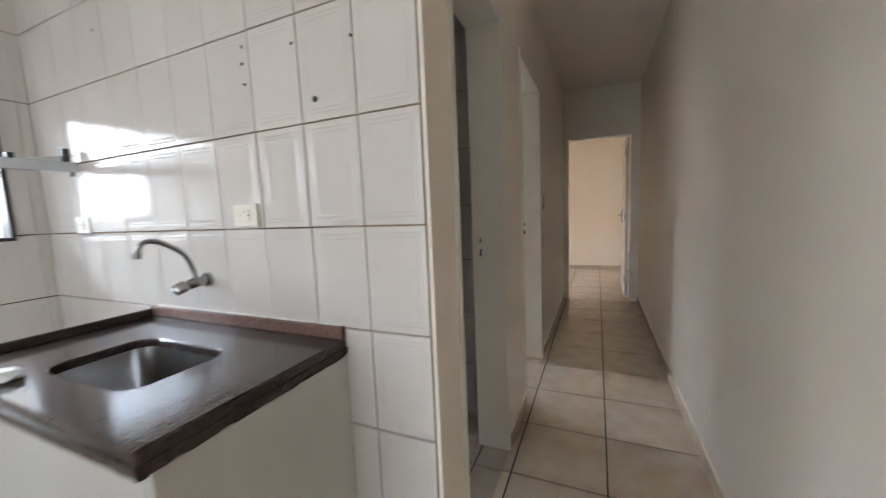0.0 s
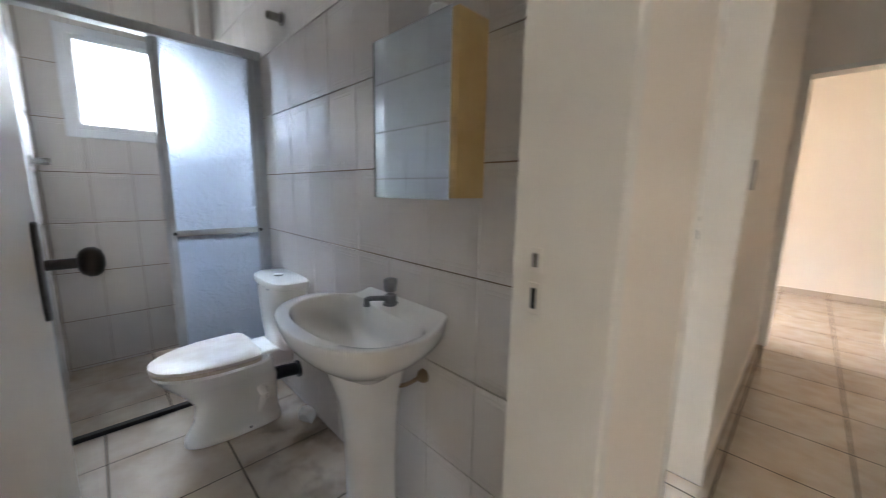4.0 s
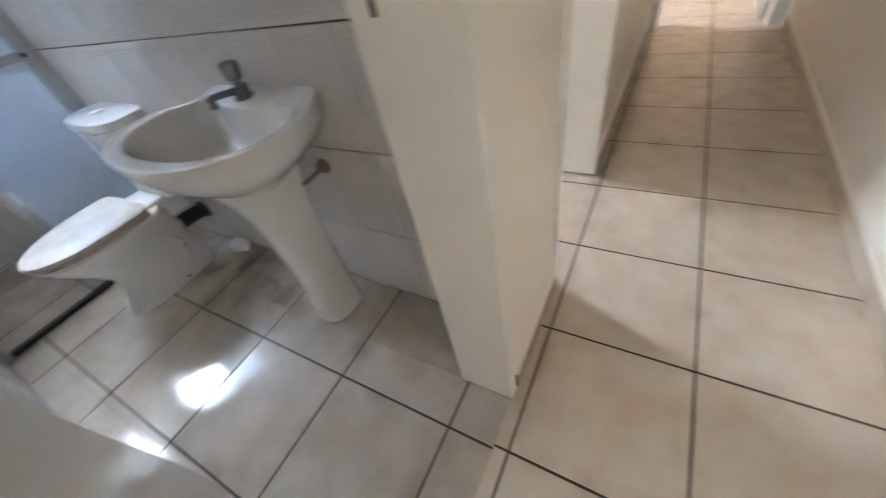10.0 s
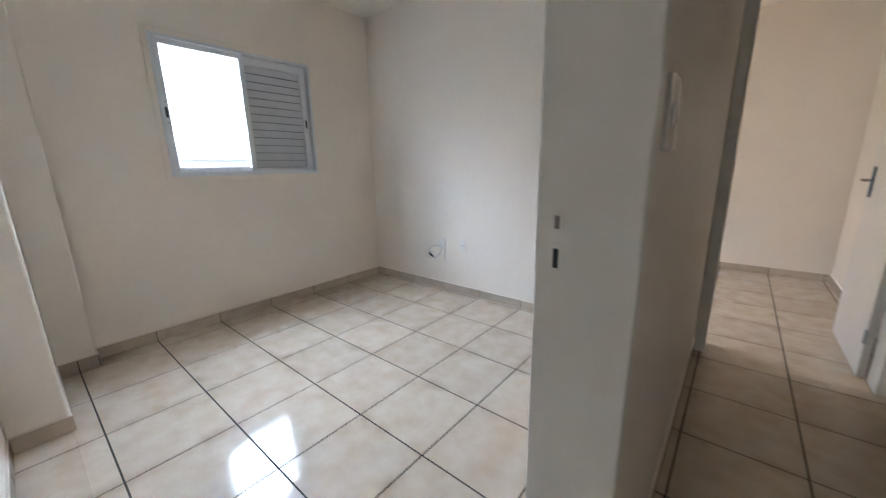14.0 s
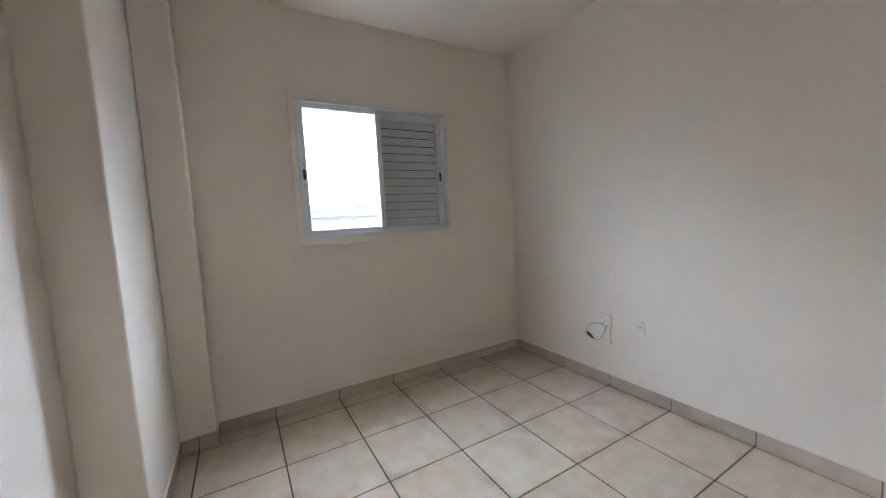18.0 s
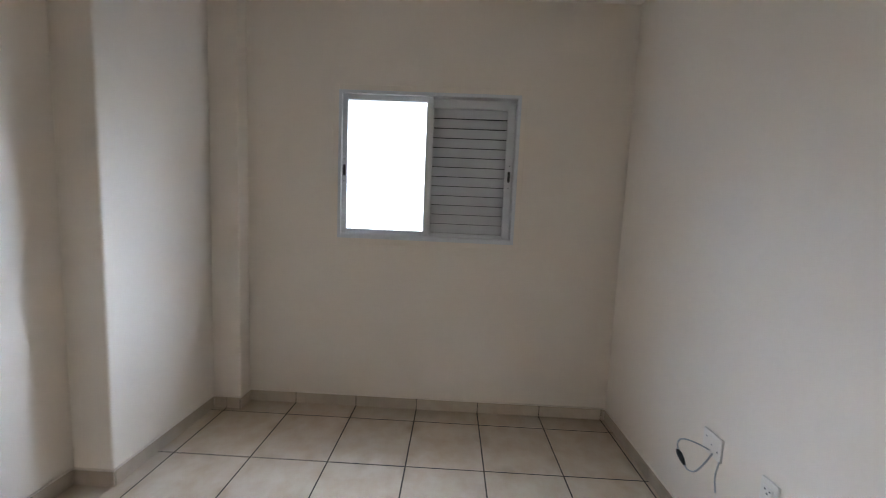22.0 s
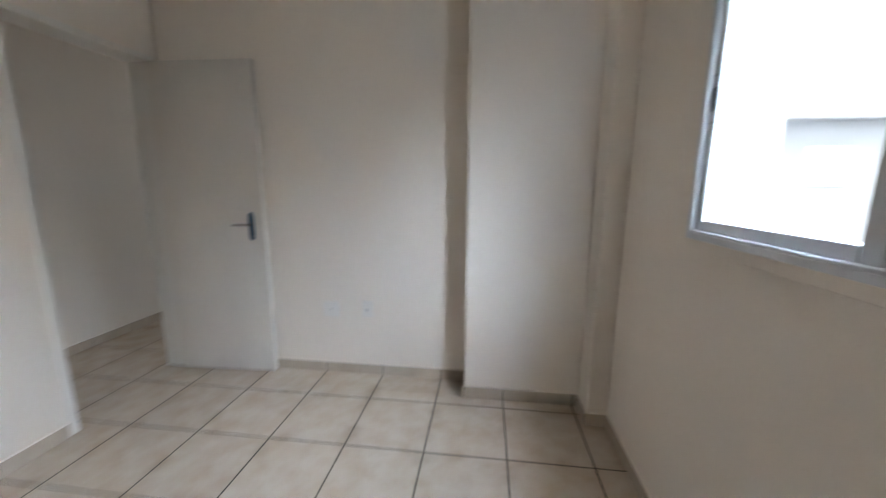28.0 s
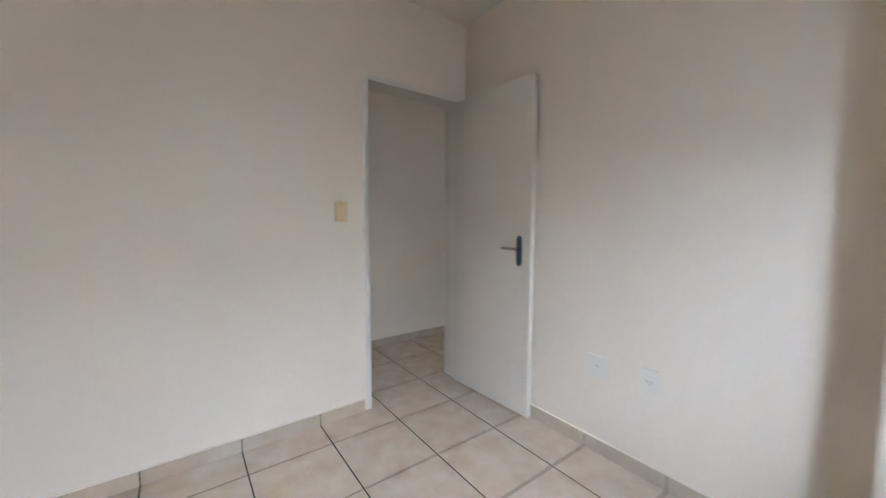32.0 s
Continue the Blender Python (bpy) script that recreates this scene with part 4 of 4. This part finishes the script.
part("tank", loft([tank_ring(z, s) for z, s in ((0.385, 0.74), (0.40, 0.78), (0.50, 0.85), (0.60, 0.90), (0.69, 0.93), (0.70, 0.93))]), CHINA, toilet, "", True)
part("tank_lid", loft([tank_ring(z, s) for z, s in ((0.703, 0.97), (0.706, 1.02), (0.722, 1.04), (0.735, 1.02), (0.742, 0.9))]), CHINA, toilet, "chipped china tank lid", True)
for cx, w in ((TX - 0.03, 0.028), (TX + 0.035, 0.014), (TX + 0.10, 0.034)):
    part("chip", box(cx - w / 2, cx + w / 2, -1.0395, -1.036, 0.7015, 0.7045, 0.001, segments=1), BLACK, toilet)
part("flush_button", tube([(TX, -0.95, 0.741), (TX, -0.95, 0.748)], 0.024, 20), PLAST, toilet, "", True)

bend = thing("waste_bend", (-2.17, -0.95, 0.16), "black rubber waste pipe between toilet and wall", "pipe")
part("bend", tube(arc([(-2.16, -1.07, 0.20), (-2.165, -1.0, 0.205), (-2.17, -0.93, 0.20), (-2.17, -0.8625, 0.19)]), 0.034, 16), BLACK, bend, "", True)
part("collar", tube([(-2.17, -0.875, 0.19), (-2.17, -0.862, 0.19)], 0.046, 18), BLACK, bend)

inlet = thing("cistern_hose", (-2.23, -0.862, 0.25), "thin metal hose feeding the toilet tank", "pipe")
part("valve", tube([(-2.26, -0.8605, 0.25), (-2.26, -0.90, 0.25)], 0.013, 12), CHROME, inlet)
part("hose", tube(arc([(-2.26, -0.895, 0.25), (-2.25, -0.915, 0.27), (-2.235, -0.92, 0.33), (-2.23, -0.93, 0.39)]), 0.007, 10), CHROME, inlet)

random.seed(4)
crumple = thing("crumpled_paper", (-1.96, -0.91, 0.0), "crumpled white paper on the bathroom floor", "paper")
bm = bmesh.new()
bmesh.ops.create_icosphere(bm, subdivisions=2, radius=0.045)
for v in bm.verts:
    v.co = v.co * random.uniform(0.7, 1.15)
    v.co.z = max(v.co.z * 1.1, -0.03) + 0.03
bmesh.ops.translate(bm, verts=bm.verts, vec=(-1.96, -0.91, 0.0))
part("paper", bm, PAPER, crumple)

# ---- bathroom: mirror cabinet and lamp ----
cab = thing("mirror_cabinet", (-1.06, -0.862, 1.165), "small pine bathroom cabinet with a mirror door", "cabinet")
part("body", box(-1.205, -0.882, -0.968, -0.862, 1.168, 1.598, 0.002, segments=1), PINE, cab)
part("mirror_door", box(-1.216, -0.900, -0.974, -0.969, 1.163, 1.602, 0.001, segments=1), MIRROR, cab, "frameless mirror door")
part("door_edge", box(-1.2175, -1.2165, -0.975, -0.968, 1.163, 1.602), BLACK, cab)
cup = thing("plastic_cup", (-1.0, -0.92, 1.598), "small white plastic cup on the cabinet", "cup")
part("cup", tube([(-1.0, -0.92, 1.599), (-1.0, -0.92, 1.60), (-1.0, -0.92, 1.64), (-1.0, -0.92, 1.645)], [0.02, 0.024, 0.026, 0.022], 16), PLAST, cup, "", True)

wall_lamp = thing("wall_lamp", (-1.06, -0.862, 1.80), "white wall lamp holder with a bare bulb", "wall lamp")
part("holder", box(-1.105, -1.065, -0.905, -0.8615, 1.755, 1.835, 0.006), PLAST, wall_lamp, "", True)
part("switch_slot", box(-1.09, -1.08, -0.9065, -0.9045, 1.80, 1.815), BLACK, wall_lamp)
part("bulb", tube([(-1.075, -0.885, 1.82), (-1.06, -0.895, 1.84), (-1.03, -0.91, 1.865), (-1.005, -0.92, 1.885), (-0.99, -0.925, 1.90)], [0.02, 0.04, 0.056, 0.045, 0.015], 20), PLAST, wall_lamp, "frosted white bulb", True)
part("cord", tube([(-1.085, -0.865, 1.757), (-1.083, -0.866, 1.68), (-1.08, -0.867, 1.602)], 0.003, 8), PLAST, wall_lamp)

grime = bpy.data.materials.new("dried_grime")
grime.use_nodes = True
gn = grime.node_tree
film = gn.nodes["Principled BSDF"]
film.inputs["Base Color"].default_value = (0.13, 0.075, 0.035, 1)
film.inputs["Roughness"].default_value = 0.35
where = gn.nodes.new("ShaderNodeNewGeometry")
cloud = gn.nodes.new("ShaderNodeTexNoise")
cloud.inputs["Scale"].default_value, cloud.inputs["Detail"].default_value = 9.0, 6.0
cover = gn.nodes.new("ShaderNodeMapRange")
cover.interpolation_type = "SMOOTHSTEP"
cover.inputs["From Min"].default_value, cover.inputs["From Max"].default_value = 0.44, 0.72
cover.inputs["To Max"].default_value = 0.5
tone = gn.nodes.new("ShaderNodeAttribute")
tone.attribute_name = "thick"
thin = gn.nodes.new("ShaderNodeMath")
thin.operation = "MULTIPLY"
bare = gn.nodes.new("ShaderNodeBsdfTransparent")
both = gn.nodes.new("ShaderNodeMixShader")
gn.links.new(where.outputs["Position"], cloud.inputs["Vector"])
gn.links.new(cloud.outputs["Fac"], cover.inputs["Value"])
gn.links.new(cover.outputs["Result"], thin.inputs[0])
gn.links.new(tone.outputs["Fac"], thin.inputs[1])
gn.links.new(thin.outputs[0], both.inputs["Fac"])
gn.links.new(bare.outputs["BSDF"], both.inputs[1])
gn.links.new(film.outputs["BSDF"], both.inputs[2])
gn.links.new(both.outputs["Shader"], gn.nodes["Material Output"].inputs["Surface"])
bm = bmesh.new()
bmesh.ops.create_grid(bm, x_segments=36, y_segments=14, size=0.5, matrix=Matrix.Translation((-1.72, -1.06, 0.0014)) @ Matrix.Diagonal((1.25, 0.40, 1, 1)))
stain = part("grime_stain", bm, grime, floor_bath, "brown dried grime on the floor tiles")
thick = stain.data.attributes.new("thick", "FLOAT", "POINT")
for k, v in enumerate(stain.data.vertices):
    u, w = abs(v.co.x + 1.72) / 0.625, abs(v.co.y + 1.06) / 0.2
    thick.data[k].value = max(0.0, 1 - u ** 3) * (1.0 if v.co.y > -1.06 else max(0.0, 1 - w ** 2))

outlet = thing("shower_outlet", (-2.155, -0.862, 1.98), "dull metal pipe outlet high on the tiled wall", "pipe")
part("flange", tube([(-2.155, -0.8605, 1.98), (-2.155, -0.872, 1.98)], 0.03, 18), CHROME, outlet)
part("stub", tube([(-2.155, -0.865, 1.98), (-2.155, -0.93, 1.98), (-2.155, -0.935, 1.98)], [0.018, 0.018, 0.013], 14), CHROME, outlet, "", True)

# ---- shower enclosure ----
SX = -2.52
shower = thing("shower_enclosure", (SX, -1.33, 0), "aluminium shower screen with rippled glass, half open", "shower screen")
part("post", box(SX - 0.02, SX + 0.02, -0.90, -0.862, 0.0, 1.905, 0.002, segments=1), ALU, shower)
part("post", box(SX - 0.02, SX + 0.02, -1.808, -1.778, 0.0, 1.905, 0.002, segments=1), ALU, shower)
part("head_rail", box(SX - 0.03, SX + 0.03, -1.808, -0.862, 1.87, 1.915, 0.003, segments=1), ALU, shower)
part("floor_rail", box(SX - 0.018, SX + 0.018, -1.808, -0.862, 0.0, 0.022, 0.003, segments=1), BRONZE, shower, "dark floor rail")
for k, (dx, lab) in enumerate(((0.006, "fixed"), (-0.014, "sliding"))):
    y0, y1 = (-1.335, -0.90) if k == 0 else (-1.345, -0.91)
    panel = part("glazed_panel", box(SX + dx - 0.007, SX + dx + 0.007, y0, y0 + 0.028, 0.03, 1.87, 0.002, segments=1), ALU, shower)
    part("stile", box(SX + dx - 0.007, SX + dx + 0.007, y1 - 0.022, y1, 0.03, 1.87, 0.002, segments=1), ALU, panel)
    part("cross_bar", box(SX + dx - 0.008, SX + dx + 0.008, y0 + 0.028, y1 - 0.022, 0.93, 0.962, 0.002, segments=1), ALU, panel)
    part("bottom_bar", box(SX + dx - 0.007, SX + dx + 0.007, y0 + 0.028, y1 - 0.022, 0.03, 0.06, 0.002, segments=1), ALU, panel)
    for z0, z1 in ((0.06, 0.93), (0.962, 1.87)):
        if k == 0:
            g = part("glass_sheet", box(SX + dx - 0.002, SX + dx + 0.002, y0 + 0.028, y1 - 0.022, z0, z1), FROST, panel, "rippled blue-white glass")
            g.visible_shadow = False
    for yy in (y0 + 0.02, y1 - 0.012):
        part("bracket", tube([(SX + dx + 0.006, yy, 0.946), (SX + dx + 0.016, yy, 0.946)], 0.009, 10), BLACK, panel)

valve = thing("shower_valve", (-3.077, -1.8095, 1.30), "chrome shower valve on the tiled wall", "tap")
part("rosette", tube([(-3.077, -1.809, 1.30), (-3.077, -1.795, 1.30)], 0.03, 16), CHROME, valve)
part("handle", tube([(-3.077, -1.797, 1.30), (-3.077, -1.75, 1.30), (-3.077, -1.735, 1.30)], [0.012, 0.02, 0.016], 10), CHROME, valve, "", True)
riser = thing("corner_pipe", (-3.40, -0.95, 1.9), "thin white pipe below the bathroom ceiling", "pipe")
part("pipe", tube([(-3.44, -0.95, 2.0), (-3.44, -0.95, 2.50)], 0.011, 10), PLAST, riser)

# ---- kitchen: counter, sink and tap ----
counter = thing("sink_counter", (-1.2, -2.2, 0), "brown granite sink counter on white panels", "counter")
CX0, CX1, CY0, CY1 = -1.735, -0.757, -2.475, -1.922
HX0, HX1, HY0, HY1 = -1.43, -1.02, -2.365, -2.11


def rounded(x0, x1, y0, y1, r, z, n=6):
    out = []
    for cx, cy, a in ((x1 - r, y1 - r, 0), (x0 + r, y1 - r, 90), (x0 + r, y0 + r, 180), (x1 - r, y0 + r, 270)):
        out += [(cx + r * math.cos(radians(a + 90 * k / n)), cy + r * math.sin(radians(a + 90 * k / n)), z) for k in range(n + 1)]
    return out


o = lambda z, e: rounded(CX0 + e, CX1 - e, CY0 + e, CY1 - e, 0.006, z)
hsk = lambda z, e: rounded(HX0 - e, HX1 + e, HY0 - e, HY1 + e, 0.06, z)
part("worktop", loft([hsk(0.828, 0), o(0.828, 0.0), o(0.85, 0), o(0.855, 0.004), hsk(0.855, 0.003), hsk(0.852, 0), hsk(0.828, 0)], False), GRANITE, counter)


def worn_edge(p0, p1, out, steps, rough):
    """A granite edge strip from p0 to p1 whose outer face and lower rim are chipped."""
    p0, p1, out = Vector(p0), Vector(p1), Vector(out)
    bm = bmesh.new()
    rows = []
    for k in range(steps + 1):
        c = p0.lerp(p1, k / steps)
        n1, n2, n3 = (noise.noise(c * 38 + Vector((7 * q, 3, 1))) for q in range(3))
        chip = max(0.0, noise.noise(c * 22 + Vector((5, 9, 2))) - 0.12)
        face = out * (0.004 + rough * 0.5 * n1)
        low = 0.80 + rough * (0.6 * n2 + 3.2 * chip)
        rows.append([bm.verts.new(v) for v in (c - out * 0.016 + Vector((0, 0, 0.8278)), c + face + Vector((0, 0, 0.8278)), c + face * (1 + 0.4 * n3) + Vector((0, 0, 0.815)),
                                               c + face - out * 0.002 + Vector((0, 0, low + 0.003)), c - out * 0.004 + Vector((0, 0, low)), c - out * 0.016 + Vector((0, 0, low)))])
    for k in range(steps):
        for q in range(6):
            bm.faces.new((rows[k][q], rows[k][(q + 1) % 6], rows[k + 1][(q + 1) % 6], rows[k + 1][q]))
    bm.faces.new(rows[0][::-1])
    bm.faces.new(rows[-1])
    return bm


part("front_edge", worn_edge((CX0, CY0, 0), (CX1 + 0.002, CY0, 0), (0, -1, 0), 90, 0.002), GRANITE, counter, "slightly chipped granite edge")
part("side_edge", worn_edge((CX1, CY0 + 0.017, 0), (CX1, CY1, 0), (1, 0, 0), 70, 0.004), GRANITE, counter, "rough chipped granite edge")
part("backsplash", box(CX0, CX1, -1.942, -1.922, 0.8555, 0.895, 0.003), SPLASH, counter, "reddish granite upstand")
path = [Vector((CX0 + 0.03 + k * 0.011, -1.9245, 0.8955)) for k in range(86)]
part("sealant", tube([tuple(p + Vector((0, 0.0012 * noise.noise(p * 60), 0))) for p in path], [0.0035 + 0.0022 * noise.noise(p * 45) for p in path], 8), CAULK, counter, "uneven whitish sealant", True)
part("side_upstand", box(CX0, CX0 + 0.02, CY0 + 0.02, -1.943, 0.8555, 0.885, 0.003), GRANITE, counter)
part("end_panel", box(CX1 - 0.022, CX1 - 0.002, CY0 + 0.02, CY1, 0.0, 0.80, 0.002), CUPB, counter)
part("front_panel", box(CX0, CX1 - 0.024, CY0 + 0.02, CY0 + 0.04, 0.0, 0.80, 0.002), CUPB, counter)
part("end_panel", box(CX0, CX0 + 0.02, CY0 + 0.042, CY1, 0.0, 0.80, 0.002), CUPB, counter)
sink = thing("sink_bowl", (-1.225, -2.24, 0.68), "stainless steel sink bowl under the granite", "sink")
part("bowl", loft([hsk(0.827, 0.012), hsk(0.827, 0.0), hsk(0.80, -0.004), rounded(HX0 + 0.02, HX1 - 0.02, HY0 + 0.02, HY1 - 0.02, 0.05, 0.70), rounded(HX0 + 0.05, HX1 - 0.05, HY0 + 0.05, HY1 - 0.05, 0.03, 0.685)], False), STAIN, sink, "", True)
part("bowl_floor", loft([rounded(HX0 + 0.052, HX1 - 0.052, HY0 + 0.052, HY1 - 0.052, 0.03, 0.683), rounded(HX0 + 0.05, HX1 - 0.05, HY0 + 0.05, HY1 - 0.05, 0.03, 0.686)]), STAIN, sink)
part("strainer", tube([(-1.22, -2.24, 0.686), (-1.22, -2.24, 0.69)], 0.04, 20), CHROME, sink)

ktap = thing("kitchen_tap", (-1.37, -1.922, 1.017), "wall-mounted chrome tap with a swan-neck spout", "tap")
part("flange", tube([(-1.37, -1.9215, 1.017), (-1.37, -1.935, 1.017)], 0.026, 18), CHROME, ktap)
part("tap_body", tube([(-1.37, -1.93, 1.017), (-1.37, -1.99, 1.012), (-1.37, -2.0, 1.012)], [0.017, 0.019, 0.012], 14), CHROME, ktap, "", True)
part("tap_handle", tube([(-1.37, -1.995, 1.012), (-1.37, -2.01, 1.008), (-1.37, -2.04, 1.0), (-1.37, -2.045, 0.998)], [0.012, 0.022, 0.02, 0.012], 8), CHROME, ktap)
part("spout", tube(arc([(-1.37, -1.97, 1.02), (-1.37, -1.975, 1.065), (-1.372, -1.995, 1.115), (-1.378, -2.03, 1.148), (-1.386, -2.075, 1.172), (-1.392, -2.108, 1.168), (-1.395, -2.124, 1.135)], 6), 0.0085, 12), CHROME, ktap, "", True)
part("nozzle", tube([(-1.395, -2.123, 1.14), (-1.395, -2.125, 1.12)], 0.012, 12), CHROME, ktap)
# white lump shaped in place of a highlight on the counter's front edge
cloth = thing("cloth", (-1.42, -2.43, 0.855), "white lump standing in for a highlight on the counter edge", "cloth")
bm = bmesh.new()
bmesh.ops.create_icosphere(bm, subdivisions=3, radius=0.05)
for v in bm.verts:
    v.co += v.co.normalized() * 0.012 * noise.noise(v.co * 40)
    v.co.z = max(v.co.z * 0.35, -0.012) + 0.012
    v.co.y *= 0.7
bmesh.ops.translate(bm, verts=bm.verts, vec=(-1.42, -2.43, 0.855))
part("fabric", bm, PAPER, cloth, "", True)
bar = thing("window_rail", (-2.2, -1.93, 1.49), "grey metal rail with black clips before the kitchen window", "rail")
part("rail", box(-2.215, -2.185, -2.75, -1.9215, 1.472, 1.514, 0.003), LOUVRE, bar)
for yy, top in ((-1.953, 1.572), (-2.119, 1.536)):
    part("clip", box(-2.214, -2.186, yy - 0.011, yy + 0.011, 1.5145, top, 0.003), BLACK, bar, "black clip")
bm = bmesh.new()
ends = [[bm.verts.new((xx, yy, zz)) for yy, zz in ((-2.107, 1.5145), (-1.9645, 1.5145), (-1.9645, 1.538), (-2.107, 1.518))] for xx in (-2.204, -2.199)]
for k in range(4):
    bm.faces.new((ends[0][k], ends[0][(k + 1) % 4], ends[1][(k + 1) % 4], ends[1][k]))
bm.faces.new(ends[0])
bm.faces.new(ends[1][::-1])
part("plate", bm, PLAST, bar, "white sloping plate")
part("bracket_screw", tube([(-2.2, -1.935, 1.472), (-2.2, -1.935, 1.455), (-2.2, -1.935, 1.452)], [0.006, 0.011, 0.006], 12), CHROME, bar)
for k, (px, pz) in enumerate(((-0.807, 1.573), (-1.086, 1.776), (-1.093, 1.725), (-1.09, 1.662), (-0.667, 1.719), (-0.88, 1.743), (-1.919, 2.014))):
    plug_hole = thing("wall_plug", (px, -1.921, pz), "old dark screw hole in the kitchen tiles", "wall plug", "old screw holes")
    part("plug", tube([(px, -1.9195, pz), (px, -1.9225, pz)], 0.009 if k == 0 else 0.005, 10), BLACK, plug_hole)

# ---- outside: the neighbouring house ----
house = thing("neighbour_house", (-9.5, 0, -3.1), "white rendered house across the yard with a flat roof edge", "house")
part("wall", box(-16, -9.5, 0.95, 12, -3.1, 1.42), HOUSEW, house)
part("roof_slab", box(-16.2, -9.4, 0.85, 12.2, 1.42, 1.5), HOUSEW, house)
part("parapet", box(-15.8, -9.6, 1.4, 12, 1.5, 1.68), HOUSEW, house)
house = thing("neighbour_house", (-10.5, -11, -3.1), "white rendered house with a grey tiled roof edge", "house")
part("wall", box(-12.2, -8.72, -15, -7.4, -3.1, 2.73), HOUSEW, house)
part("eaves", box(-12.4, -8.55, -15.4, -7.08, 2.73, 2.82, 0.01), HOUSEW, house, "pale projecting eaves slab")
bm = bmesh.new()
low = [bm.verts.new(v) for v in ((-12.35, -15.3, 2.824), (-8.6, -15.3, 2.824), (-8.6, -7.13, 2.824), (-12.35, -7.13, 2.824))]
lip = [bm.verts.new(v.co + Vector((0, 0, 0.04))) for v in low]
ridge = [bm.verts.new(v) for v in ((-10.48, -13.5, 3.6), (-10.48, -9.0, 3.6))]
for k in range(4):
    bm.faces.new((low[k], low[(k + 1) % 4], lip[(k + 1) % 4], lip[k]))
bm.faces.new(low[::-1])
for loop in ((lip[0], lip[1], ridge[0]), (lip[1], lip[2], ridge[1], ridge[0]), (lip[2], lip[3], ridge[1]), (lip[3], lip[0], ridge[0], ridge[1])):
    bm.faces.new(loop)
part("roof", bm, ROOF, house, "blue-grey hipped roof")
win = part("window", box(-10.6, -9.7, -7.4, -7.37, 1.35, 2.2, 0.01), WALU, house)
part("pane", box(-10.55, -9.75, -7.368, -7.362, 1.40, 2.15), CLEAR, win)
